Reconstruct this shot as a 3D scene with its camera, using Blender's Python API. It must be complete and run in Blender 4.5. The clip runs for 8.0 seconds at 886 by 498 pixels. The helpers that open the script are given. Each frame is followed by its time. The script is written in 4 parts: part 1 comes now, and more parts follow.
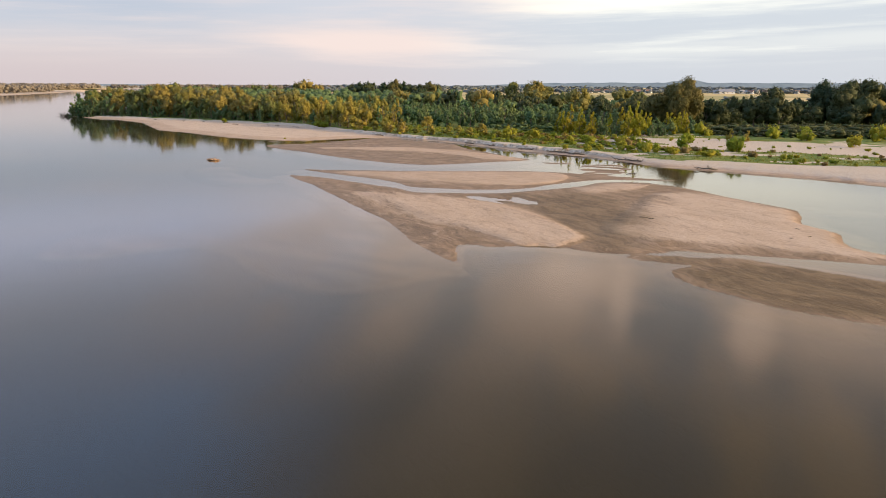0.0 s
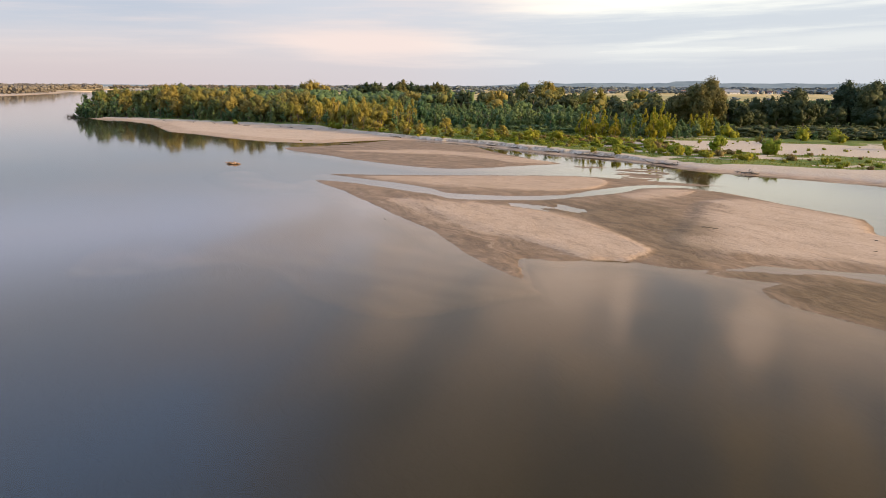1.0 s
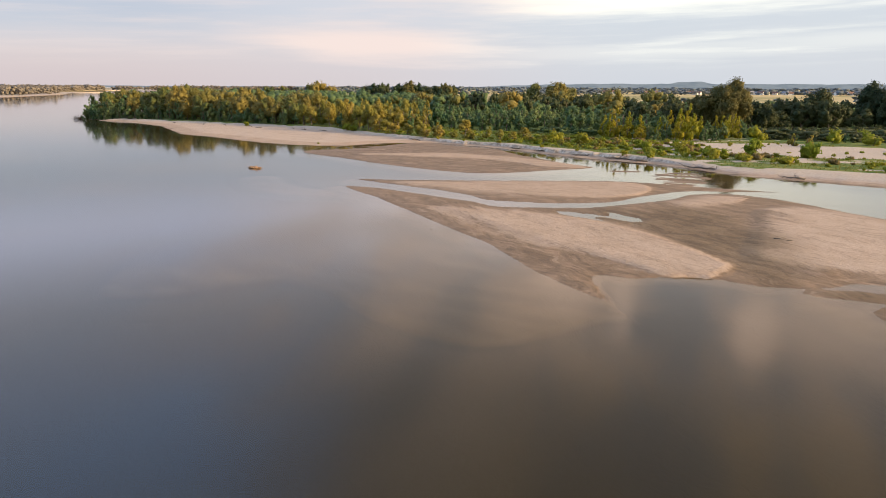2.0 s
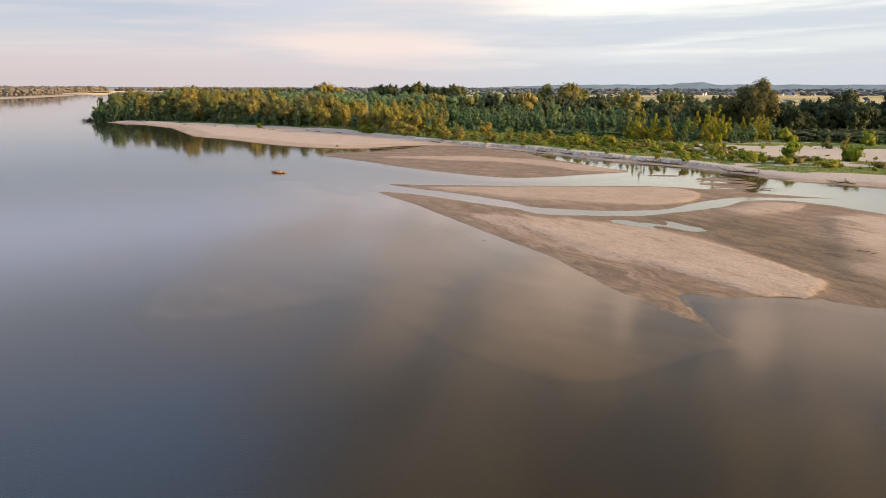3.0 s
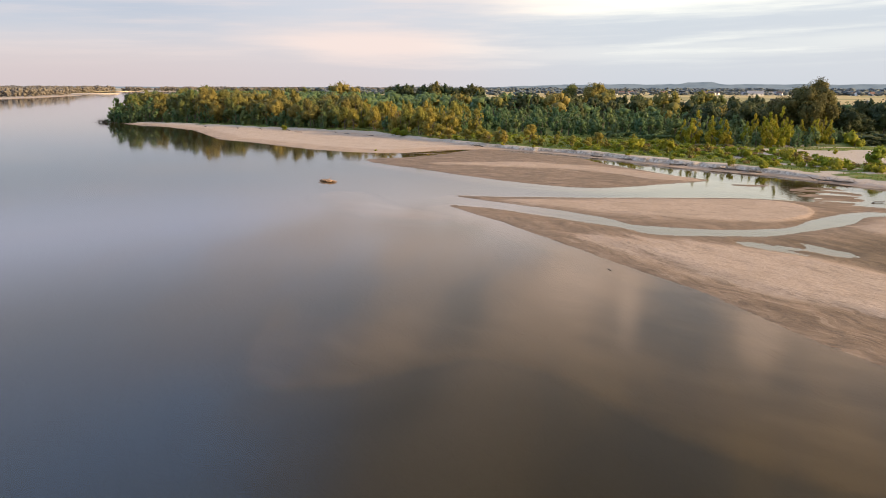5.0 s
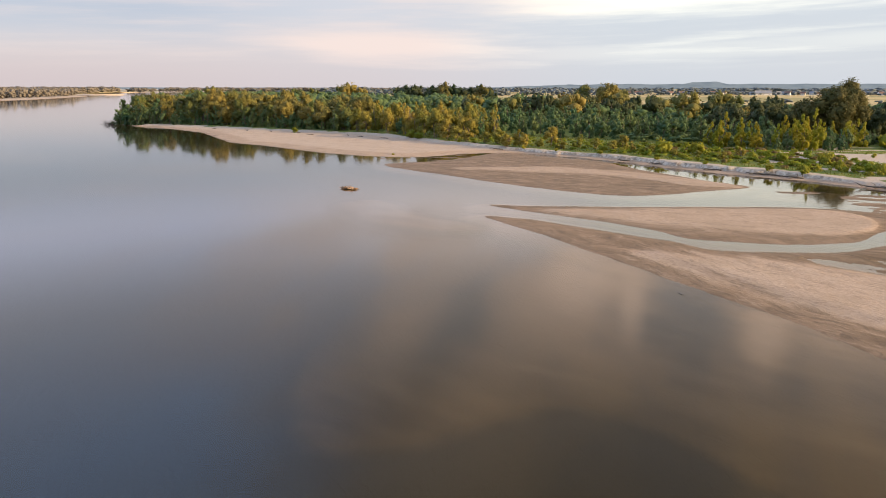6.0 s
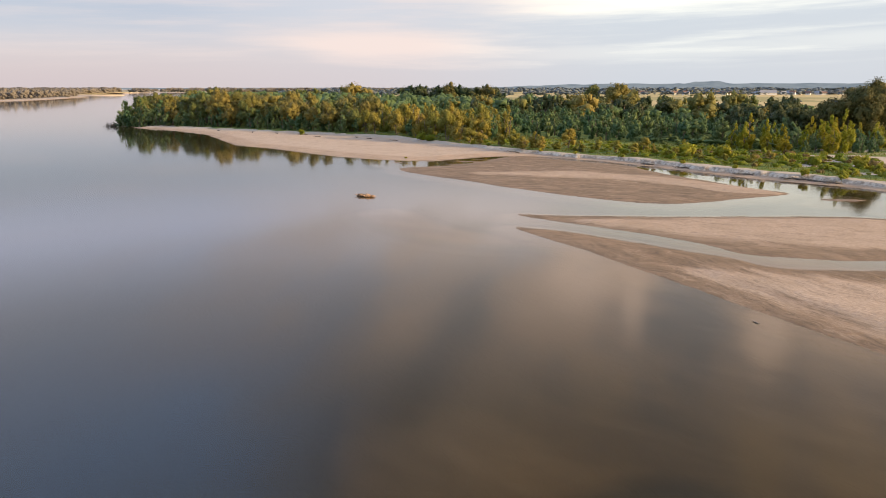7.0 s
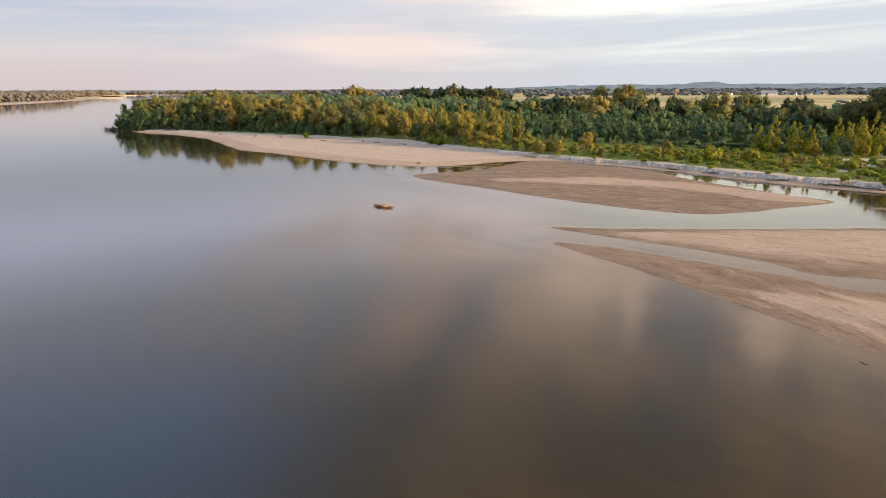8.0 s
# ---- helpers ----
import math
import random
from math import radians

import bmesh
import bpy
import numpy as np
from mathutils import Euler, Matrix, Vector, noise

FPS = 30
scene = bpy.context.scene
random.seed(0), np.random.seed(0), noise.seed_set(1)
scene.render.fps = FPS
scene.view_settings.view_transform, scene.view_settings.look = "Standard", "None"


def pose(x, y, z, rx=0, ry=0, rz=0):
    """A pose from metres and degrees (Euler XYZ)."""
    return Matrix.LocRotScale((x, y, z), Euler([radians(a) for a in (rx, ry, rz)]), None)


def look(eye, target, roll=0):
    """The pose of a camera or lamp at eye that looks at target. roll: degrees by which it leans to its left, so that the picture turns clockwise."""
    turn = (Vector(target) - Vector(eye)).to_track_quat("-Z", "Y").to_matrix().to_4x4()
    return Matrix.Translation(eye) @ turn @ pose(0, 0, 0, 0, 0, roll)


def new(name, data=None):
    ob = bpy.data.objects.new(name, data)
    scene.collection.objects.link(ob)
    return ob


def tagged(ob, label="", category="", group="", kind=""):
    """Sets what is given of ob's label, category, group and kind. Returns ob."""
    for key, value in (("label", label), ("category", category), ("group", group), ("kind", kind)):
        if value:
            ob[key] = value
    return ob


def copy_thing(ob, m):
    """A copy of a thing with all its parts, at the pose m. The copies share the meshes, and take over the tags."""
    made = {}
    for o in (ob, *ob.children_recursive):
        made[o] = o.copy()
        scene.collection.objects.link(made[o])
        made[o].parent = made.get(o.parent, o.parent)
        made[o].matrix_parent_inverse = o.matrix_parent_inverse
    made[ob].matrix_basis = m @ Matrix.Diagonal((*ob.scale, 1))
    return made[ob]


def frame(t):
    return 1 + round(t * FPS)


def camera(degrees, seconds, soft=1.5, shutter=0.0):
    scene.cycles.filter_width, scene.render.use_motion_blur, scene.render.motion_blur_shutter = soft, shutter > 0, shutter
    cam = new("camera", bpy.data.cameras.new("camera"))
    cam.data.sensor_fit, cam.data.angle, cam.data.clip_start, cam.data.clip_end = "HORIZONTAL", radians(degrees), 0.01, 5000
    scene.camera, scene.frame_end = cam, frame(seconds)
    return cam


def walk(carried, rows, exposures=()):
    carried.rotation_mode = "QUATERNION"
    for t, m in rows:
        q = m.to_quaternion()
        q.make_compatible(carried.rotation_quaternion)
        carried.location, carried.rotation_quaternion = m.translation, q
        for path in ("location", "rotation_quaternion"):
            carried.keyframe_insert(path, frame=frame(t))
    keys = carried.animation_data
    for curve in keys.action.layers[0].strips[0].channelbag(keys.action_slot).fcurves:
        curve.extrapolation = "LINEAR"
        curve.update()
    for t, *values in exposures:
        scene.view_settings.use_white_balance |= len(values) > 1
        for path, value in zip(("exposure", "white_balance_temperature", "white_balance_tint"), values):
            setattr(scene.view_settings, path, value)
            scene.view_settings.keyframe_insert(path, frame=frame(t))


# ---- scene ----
cam = camera(66.0, 8.0, 0.7)
PATH = [
    (0, (11.23, -1.047, 16.402), (10.898, 0.869, 15.933), 0.3),
    (0.5, (7.942, 1.076, 16.423), (7.609, 2.991, 15.953), 0.3),
    (1, (4.633, 3.295, 16.475), (4.299, 5.211, 16.007), 0.3),
    (1.5, (1.285, 5.519, 16.526), (0.95, 7.435, 16.059), 0.3),
    (3, (-8.691, 11.93, 16.54), (-9.032, 13.845, 16.077), 0.2),
    (3.5, (-12.016, 14.097, 16.57), (-12.359, 16.012, 16.107), 0.2),
    (4, (-15.31, 16.347, 16.627), (-15.656, 18.262, 16.164), 0.2),
    (4.5, (-18.402, 18.744, 16.662), (-18.751, 20.658, 16.198), 0.2),
    (6, (-26.594, 27.165, 17.074), (-26.957, 29.077, 16.61), 0.1),
    (6.5, (-28.83, 30.031, 17.183), (-29.197, 31.941, 16.719), 0.0),
    (7, (-31.082, 33.124, 17.293), (-31.449, 35.034, 16.829), -0.0),
    (7.5, (-33.558, 36.431, 17.413), (-33.923, 38.342, 16.95), -0.1),
    (8, (-36.177, 39.674, 17.446), (-36.54, 41.586, 16.986), -0.2),
]
walk(cam, [(t, look(eye, target, roll)) for t, eye, target, roll in PATH])

# ---- world, sun, exposure ----
SUN_AZ, SUN_EL = radians(97.0), radians(13.0)      # azimuth clockwise from +y
SUN_DIR = Vector((math.sin(SUN_AZ) * math.cos(SUN_EL), math.cos(SUN_AZ) * math.cos(SUN_EL), math.sin(SUN_EL)))
scene.view_settings.exposure = 0.55


class Nodes:
    """Short hand for a node tree: n('ShaderNodeX', input=value or socket)."""

    def __init__(self, tree):
        self.tree = tree
        tree.nodes.clear()

    def __call__(self, kind, props=None, **inputs):
        node = self.tree.nodes.new(kind)
        props = props or {}
        if "operation" in props:
            node.operation = props["operation"]
        if "use_clamp" in props:
            node.use_clamp = props["use_clamp"]
        if "data_type" in props:
            node.data_type = props["data_type"]
        if "interpolation_type" in props:
            node.interpolation_type = props["interpolation_type"]
        if "attribute_name" in props:
            node.attribute_name = props["attribute_name"]
        for key, value in inputs.items():
            sock = node.inputs[int(key[1:])] if key[0] == "i" and key[1:].isdigit() else node.inputs[key.replace("_", " ")]
            if isinstance(value, bpy.types.NodeSocket):
                self.tree.links.new(value, sock)
            else:
                sock.default_value = value
        return node

    def math(self, op, a, b=0.0, c=0.0, clamp=False):
        return self("ShaderNodeMath", {"operation": op, "use_clamp": clamp}, i0=a, i1=b, i2=c).outputs[0]

    def mix(self, f, a, b):
        node = self("ShaderNodeMix", {"data_type": "RGBA"}, i0=f)
        for idx, v in ((6, a), (7, b)):
            if isinstance(v, bpy.types.NodeSocket):
                self.tree.links.new(v, node.inputs[idx])
            else:
                node.inputs[idx].default_value = (*v, 1) if len(v) == 3 else v
        return node.outputs[2]

    def ramp(self, v, lo, hi, a=0.0, b=1.0):
        return self("ShaderNodeMapRange", {"interpolation_type": "SMOOTHSTEP"}, Value=v, From_Min=lo, From_Max=hi, To_Min=a, To_Max=b).outputs[0]

    def noise(self, vec, scale, detail=4.0, rough=0.55, lac=2.0):
        return self("ShaderNodeTexNoise", None, Vector=vec, Scale=scale, Detail=detail, Roughness=rough, Lacunarity=lac).outputs[0]

    def stretch(self, vec, size, turn=0.0, move=(0, 0, 0)):
        turned = self("ShaderNodeMapping", None, Vector=vec, Rotation=(0, 0, radians(turn))).outputs[0]
        return self("ShaderNodeMapping", None, Vector=turned, Location=move, Scale=size).outputs[0]


world = bpy.data.worlds.new("sky")
scene.world = world
world.use_nodes = True
n = Nodes(world.node_tree)
way = n("ShaderNodeTexCoord").outputs["Generated"]
sep = n("ShaderNodeSeparateXYZ", None, Vector=way)
up = n.math("MAXIMUM", sep.outputs[2], 0.0)
den = n.math("ADD", up, 0.10)
flat = n("ShaderNodeCombineXYZ", None, X=n.math("DIVIDE", sep.outputs[0], den), Y=n.math("DIVIDE", sep.outputs[1], den), Z=0.0).outputs[0]
sky_node = n("ShaderNodeTexSky")
sky_node.sky_type, sky_node.sun_disc, sky_node.sun_elevation, sky_node.sun_rotation = "NISHITA", False, SUN_EL, SUN_AZ
sky_node.air_density, sky_node.dust_density, sky_node.ozone_density = 1.0, 2.0, 1.5
sky = sky_node.outputs[0]
clear = n("ShaderNodeVectorMath", {"operation": "SCALE"}, i0=sky, Scale=0.12).outputs[0]
# thin haze, thickest near the horizon
around = n.math("ARCTAN2", sep.outputs[0], sep.outputs[1])
hazy = n.mix(n.ramp(up, 0.0, 0.11), (0.525, 0.485, 0.510), (0.490, 0.495, 0.55))
hazy = n.mix(n.ramp(around, -0.32, 0.12, 0.0, 0.85), hazy, (0.490, 0.527, 0.578))
hazy = n.mix(n.math("MULTIPLY", n.ramp(around, -0.15, -0.75), n.ramp(up, 0.10, 0.0)), hazy, (0.510, 0.440, 0.455))
hazy = n.mix(n.math("MULTIPLY", n.ramp(around, -0.30, -0.62), n.ramp(up, 0.035, 0.10, 0.0, 0.85)), hazy, (0.360, 0.395, 0.485))
hazy = n.mix(n.ramp(up, 0.11, 0.20), hazy, n.mix(n.ramp(around, -0.15, -0.55), n.mix(n.ramp(around, -0.08, 0.12), (1.28, 1.08, 1.02), (0.72, 0.70, 0.74)), (0.82, 0.85, 1.08)))
hazy = n.mix(n.ramp(up, 0.18, 0.31), hazy, n.mix(n.ramp(around, -0.10, -0.5), (0.68, 0.61, 0.58), (0.66, 0.69, 0.84)))
hazy = n.mix(n.ramp(up, 0.27, 0.52), hazy, n.mix(n.ramp(around, -0.22, -0.6), (0.46, 0.44, 0.45), (0.64, 1.10, 1.92)))
base = n.mix(n.ramp(up, 0.0, 0.6, 0.88, 0.55), clear, hazy)
warm = n.mix(n.ramp(around, -0.25, 0.15), (0.66, 0.55, 0.51), (0.90, 0.88, 0.77))
warm = n.mix(n.ramp(up, 0.20, 0.24), warm, n.mix(n.ramp(around, -0.5, 0.0), (0.70, 0.60, 0.58), (1.06, 0.80, 0.65)))
warm = n.mix(n.ramp(up, 0.30, 0.48), warm, n.mix(n.ramp(around, -0.5, 0.25), (0.56, 0.53, 0.56), (0.76, 0.575, 0.42)))
# fine streaks that fray every bank of cloud
wisp = n.noise(n("ShaderNodeCombineXYZ", None, X=n.math("MULTIPLY", around, 2.2), Y=n.math("MULTIPLY", up, 26.0), Z=3.0).outputs[0], 2.2, 5.0, 0.55)
fray = n.math("MULTIPLY", n.math("SUBTRACT", wisp, 0.5), 1.5)


def bank(az, el, wide, tall, tilt=0.0):
    """A long soft bank of cloud low in the sky, its middle and half sizes in radians."""
    a = n.math("DIVIDE", n.math("SUBTRACT", around, az), wide)
    e = n.math("DIVIDE", n.math("SUBTRACT", n.math("SUBTRACT", up, el), n.math("MULTIPLY", n.math("SUBTRACT", around, az), tilt)), tall)
    r = n.math("SQRT", n.math("ADD", n.math("MULTIPLY", a, a), n.math("MULTIPLY", e, e)))
    return n.ramp(n.math("ADD", r, fray), 1.35, 0.25)


low = n.math("MAXIMUM", n.math("MULTIPLY", bank(-0.26, 0.056, 0.20, 0.026, -0.06), 0.9), n.math("MULTIPLY", bank(0.05, 0.045, 0.42, 0.012, 0.02), 0.2))
low = n.math("MAXIMUM", low, bank(0.16, 0.132, 0.38, 0.040, 0.05))
low = n.math("MAXIMUM", low, n.math("MULTIPLY", bank(0.42, 0.058, 0.22, 0.012, 0.02), 0.2))
low = n.math("MAXIMUM", low, n.math("MULTIPLY", bank(0.26, 0.20, 0.34, 0.07, 0.05), 0.9))
low = n.math("MAXIMUM", low, n.math("MULTIPLY", n.math("MAXIMUM", bank(0.07, 0.27, 0.075, 0.06), bank(0.28, 0.31, 0.05, 0.08)), 0.95))
high = n.noise(n.stretch(flat, (2.4, 0.9, 1), 8, (2.3, 1.1, 0)), 1.0, 4.0, 0.5)
high = n.math("MULTIPLY", n.ramp(high, 0.36, 0.63), n.math("MULTIPLY", n.ramp(up, 0.10, 0.22), n.ramp(around, -0.75, -0.25, 0.08, 0.85)))
cirrus = n.noise(n("ShaderNodeCombineXYZ", None, X=n.math("MULTIPLY", around, 3.0), Y=n.math("MULTIPLY", n.math("SUBTRACT", up, n.math("MULTIPLY", around, 0.03)), 46.0), Z=7.0).outputs[0], 1.3, 6.0, 0.6)
cirrus = n.math("MULTIPLY", n.ramp(cirrus, 0.40, 0.80), n.math("MULTIPLY", n.ramp(up, 0.015, 0.05, 0.0, 0.42), n.ramp(up, 0.24, 0.14)))
glow = n.mix(n.math("MAXIMUM", n.math("MAXIMUM", low, high), cirrus), base, warm)
puff = n.math("MAXIMUM", n.math("MAXIMUM", bank(0.015, 0.275, 0.055, 0.045), bank(0.095, 0.305, 0.022, 0.05)), bank(0.275, 0.325, 0.028, 0.05))
glow = n.mix(n.math("MULTIPLY", puff, 0.6), glow, (1.40, 1.05, 0.85))
n("ShaderNodeOutputWorld", None, Surface=n("ShaderNodeBackground", None, Color=glow, Strength=1.0).outputs[0])

sun = new("sun", bpy.data.lights.new("sun", "SUN"))
sun.data.energy, sun.data.angle, sun.data.color = 5.8, radians(0.6), (1.0, 0.73, 0.43)
sun.matrix_world = look(SUN_DIR * 100, (0, 0, 0))


# ---- materials ----
def material(name):
    m = bpy.data.materials.new(name)
    m.use_nodes = True
    n = Nodes(m.node_tree)
    out = n("ShaderNodeOutputMaterial")
    return m, n, lambda s: n.tree.links.new(s, out.inputs[0])


def where(n):
    return n("ShaderNodeNewGeometry").outputs["Position"]


def mat_ground():
    m, n, out = material("sand_and_meadow")
    p = where(n)
    z = n("ShaderNodeSeparateXYZ", None, Vector=p)
    wet = n("ShaderNodeAttribute", {"attribute_name": "wet"}).outputs["Fac"]
    grass = n("ShaderNodeAttribute", {"attribute_name": "grass"}).outputs["Fac"]
    fine = n.noise(p, 3.0, 5.0, 0.65)
    back = n.ramp(z.outputs[1], 98, 122)
    warp0 = n("ShaderNodeVectorMath", {"operation": "ADD"}, i0=p, i1=n("ShaderNodeVectorMath", {"operation": "SCALE"}, i0=n("ShaderNodeTexNoise", None, Vector=p, Scale=0.13, Detail=4.0).outputs["Color"], Scale=7.0).outputs[0]).outputs[0]

    def combed(vec, along, across, detail=6.0, rough=0.62):
        """Noise drawn out along the flow, which swings round from the near bar to the far ones."""
        a = n.noise(n.stretch(vec, (along, across, 1), 55), 1.0, detail, rough)
        b = n.noise(n.stretch(vec, (along, across, 1), 14), 1.0, detail, rough)
        return n("ShaderNodeMix", None, i0=back, i2=a, i3=b).outputs[0]

    streak = combed(warp0, 0.14, 0.62)
    blot = n.noise(p, 0.16, 4.0, 0.55)
    dry = n.mix(n.ramp(fine, 0.3, 0.7), (0.340, 0.242, 0.166), (0.440, 0.322, 0.229))
    dry = n.mix(n.math("MULTIPLY", n.ramp(blot, 0.42, 0.68), 0.35), dry, (0.27, 0.195, 0.128))
    damp = n.mix(n.ramp(streak, 0.32, 0.68), (0.150, 0.098, 0.058), (0.255, 0.170, 0.106))
    edge = n.math("ADD", wet, n.math("MULTIPLY", n.math("SUBTRACT", streak, 0.5), 0.6))
    edge = n.math("ADD", edge, n.math("MULTIPLY", n.math("SUBTRACT", fine, 0.5), 0.35))
    rill = combed(warp0, 0.22, 1.6, 5.0, 0.65)
    edge = n.math("ADD", edge, n.math("MULTIPLY", n.math("SUBTRACT", rill, 0.5), 0.65))
    wetness = n.ramp(edge, 0.22, 0.82)
    sand = n.mix(wetness, dry, damp)
    sand = n.mix(n.math("MULTIPLY", n.ramp(z.outputs[2], 0.26, 0.37), 0.4), sand, (0.52, 0.405, 0.305))
    # fine current ripples, relief shading painted into the colour: dark troughs, paler crests
    comb = n.math("ADD", n.math("MULTIPLY", combed(warp0, 0.30, 1.9, 5.0, 0.75), 0.6), n.math("MULTIPLY", combed(warp0, 0.10, 0.6, 5.0, 0.7), 0.4))
    sand = n.mix(n.math("MULTIPLY", n.ramp(comb, 0.51, 0.41), n.math("ADD", n.math("MULTIPLY", wetness, 0.46), 0.30)), sand, (0.110, 0.075, 0.046))
    sand = n.mix(n.math("MULTIPLY", n.ramp(comb, 0.53, 0.62), n.math("MULTIPLY", wetness, 0.55)), sand, (0.36, 0.262, 0.175))
    # brown algae and silt on the lowest flats
    mud = n("ShaderNodeAttribute", {"attribute_name": "mud"}).outputs["Fac"]
    slime = n.mix(n.ramp(streak, 0.35, 0.65), (0.072, 0.047, 0.022), (0.135, 0.090, 0.045))
    sand = n.mix(n.math("MULTIPLY", mud, 0.85), sand, slime)
    # pale silty earth of the terrace, turf and stubble fields
    earth = n.mix(n.ramp(fine, 0.35, 0.65), (0.36, 0.290, 0.222), (0.46, 0.380, 0.300))
    sand = n.mix(n.ramp(z.outputs[2], 0.30, 0.65), sand, earth)
    # cracked, root-bound face of the cut bank
    steep = n("ShaderNodeSeparateXYZ", None, Vector=n("ShaderNodeNewGeometry").outputs["True Normal"]).outputs[2]
    crack = n.noise(n.stretch(p, (1.1, 1.1, 0.5)), 1.0, 6.0, 0.7)
    face = n.mix(n.ramp(crack, 0.40, 0.60), (0.25, 0.198, 0.145), (0.52, 0.435, 0.34))
    sand = n.mix(n.math("MULTIPLY", n.ramp(steep, 0.92, 0.72), n.ramp(z.outputs[2], 0.15, 0.35)), sand, face)
    turf = n.mix(n.ramp(n.noise(p, 0.35, 5.0, 0.6), 0.35, 0.65), (0.068, 0.118, 0.018), (0.165, 0.175, 0.036))
    cell = n("ShaderNodeTexVoronoi", None, Vector=n.stretch(p, (0.0035, 0.008, 0), 8), Scale=1.0).outputs["Color"]
    tone = n("ShaderNodeSeparateColor", None, Color=cell).outputs[0]
    field = n.mix(n.ramp(tone, 0.18, 0.34), (0.27, 0.235, 0.10), (0.42, 0.325, 0.155))
    turf = n.mix(n.math("MULTIPLY", n.ramp(z.outputs[1], 560, 640), n.ramp(z.outputs[0], -500, -400)), turf, field)
    g = n.ramp(n.math("ADD", grass, n.math("MULTIPLY", n.math("SUBTRACT", n.noise(p, 0.5, 5.0, 0.65), 0.5), 0.9)), 0.38, 0.6)
    sand = n.mix(g, sand, turf)
    # light lost in deeper murky water is painted on: the bed darkens with depth
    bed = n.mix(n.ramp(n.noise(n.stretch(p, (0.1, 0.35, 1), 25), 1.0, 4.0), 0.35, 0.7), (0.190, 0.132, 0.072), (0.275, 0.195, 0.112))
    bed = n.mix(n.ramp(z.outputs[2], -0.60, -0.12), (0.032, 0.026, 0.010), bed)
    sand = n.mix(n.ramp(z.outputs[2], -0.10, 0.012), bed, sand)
    warp = n("ShaderNodeVectorMath", {"operation": "ADD"}, i0=p, i1=n("ShaderNodeVectorMath", {"operation": "SCALE"}, i0=n("ShaderNodeTexNoise", None, Vector=p, Scale=0.35, Detail=3.0).outputs["Color"], Scale=3.5).outputs[0]).outputs[0]
    rip = combed(warp, 0.45, 2.6, 5.0, 0.6)
    hgt = n.math("ADD", n.math("MULTIPLY", rip, 0.24), n.math("MULTIPLY", fine, 0.05))
    hgt = n.math("ADD", hgt, n.math("MULTIPLY", streak, 0.12))
    bump = n("ShaderNodeBump", None, Strength=0.9, Distance=0.35, Height=hgt).outputs[0]
    rough = n.math("SUBTRACT", 0.92, n.math("MULTIPLY", wetness, 0.22))
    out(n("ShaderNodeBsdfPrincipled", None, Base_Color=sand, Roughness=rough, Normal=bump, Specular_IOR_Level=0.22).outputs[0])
    return m


def mat_water():
    m, n, out = material("river_water")
    p = where(n)
    calm = n.ramp(n.noise(n.stretch(p, (0.012, 0.03, 1), 25, (4, 2, 0)), 1.0, 3.0), 0.40, 0.66)
    swell = n.noise(n.stretch(p, (0.35, 0.8, 1), 20), 1.0, 3.0, 0.5)
    rip = n.noise(n.stretch(p, (1.2, 3.0, 1), 15), 1.0, 2.0, 0.5)
    h = n.math("ADD", n.math("MULTIPLY", swell, 0.5), n.math("MULTIPLY", n.math("MULTIPLY", rip, 0.16), n.math("ADD", n.math("MULTIPLY", calm, calm), 0.02)))
    bump = n("ShaderNodeBump", None, Strength=0.022, Distance=0.34, Height=h).outputs[0]
    silt = n("ShaderNodeBsdfDiffuse", None, Color=(0.054, 0.036, 0.005, 1)).outputs[0]
    clear = n("ShaderNodeBsdfTransparent", None, Color=(0.88, 0.73, 0.51, 1)).outputs[0]
    body = n("ShaderNodeMixShader", None, i0=0.25, i1=clear, i2=silt).outputs[0]
    gloss = n("ShaderNodeBsdfGlossy", None, Color=(1, 1, 1, 1), Roughness=0.062, Normal=bump).outputs[0]
    f = n("ShaderNodeFresnel", None, IOR=1.33, Normal=bump).outputs[0]
    out(n("ShaderNodeMixShader", None, i0=f, i1=body, i2=gloss).outputs[0])
    return m


def mat_leaf(name, a, b, c, glow=0.4):
    """Foliage: a to b from tree to tree, c on single sprays, light shining through."""
    m, n, out = material(name)
    tree = n("ShaderNodeObjectInfo").outputs["Random"]
    leaf = n("ShaderNodeNewGeometry").outputs["Random Per Island"]
    col = n.mix(tree, a, b)
    col = n.mix(n.ramp(leaf, 0.2, 1.0, 0.0, 0.34), col, c)
    col = n.mix(n.ramp(n.noise(where(n), 0.25, 3.0), 0.3, 0.7, 0.0, 0.35), col, tuple(0.55 * v for v in a))
    tuft = n("ShaderNodeBump", None, Strength=0.5, Distance=0.9, Height=n.noise(where(n), 0.8, 4.0, 0.65)).outputs[0]
    d = n("ShaderNodeBsdfPrincipled", None, Base_Color=col, Roughness=0.62, Specular_IOR_Level=0.2, Normal=tuft).outputs[0]
    t = n("ShaderNodeBsdfTranslucent", None, Color=col, Normal=tuft).outputs[0]
    out(n("ShaderNodeMixShader", None, i0=glow, i1=d, i2=t).outputs[0])
    return m


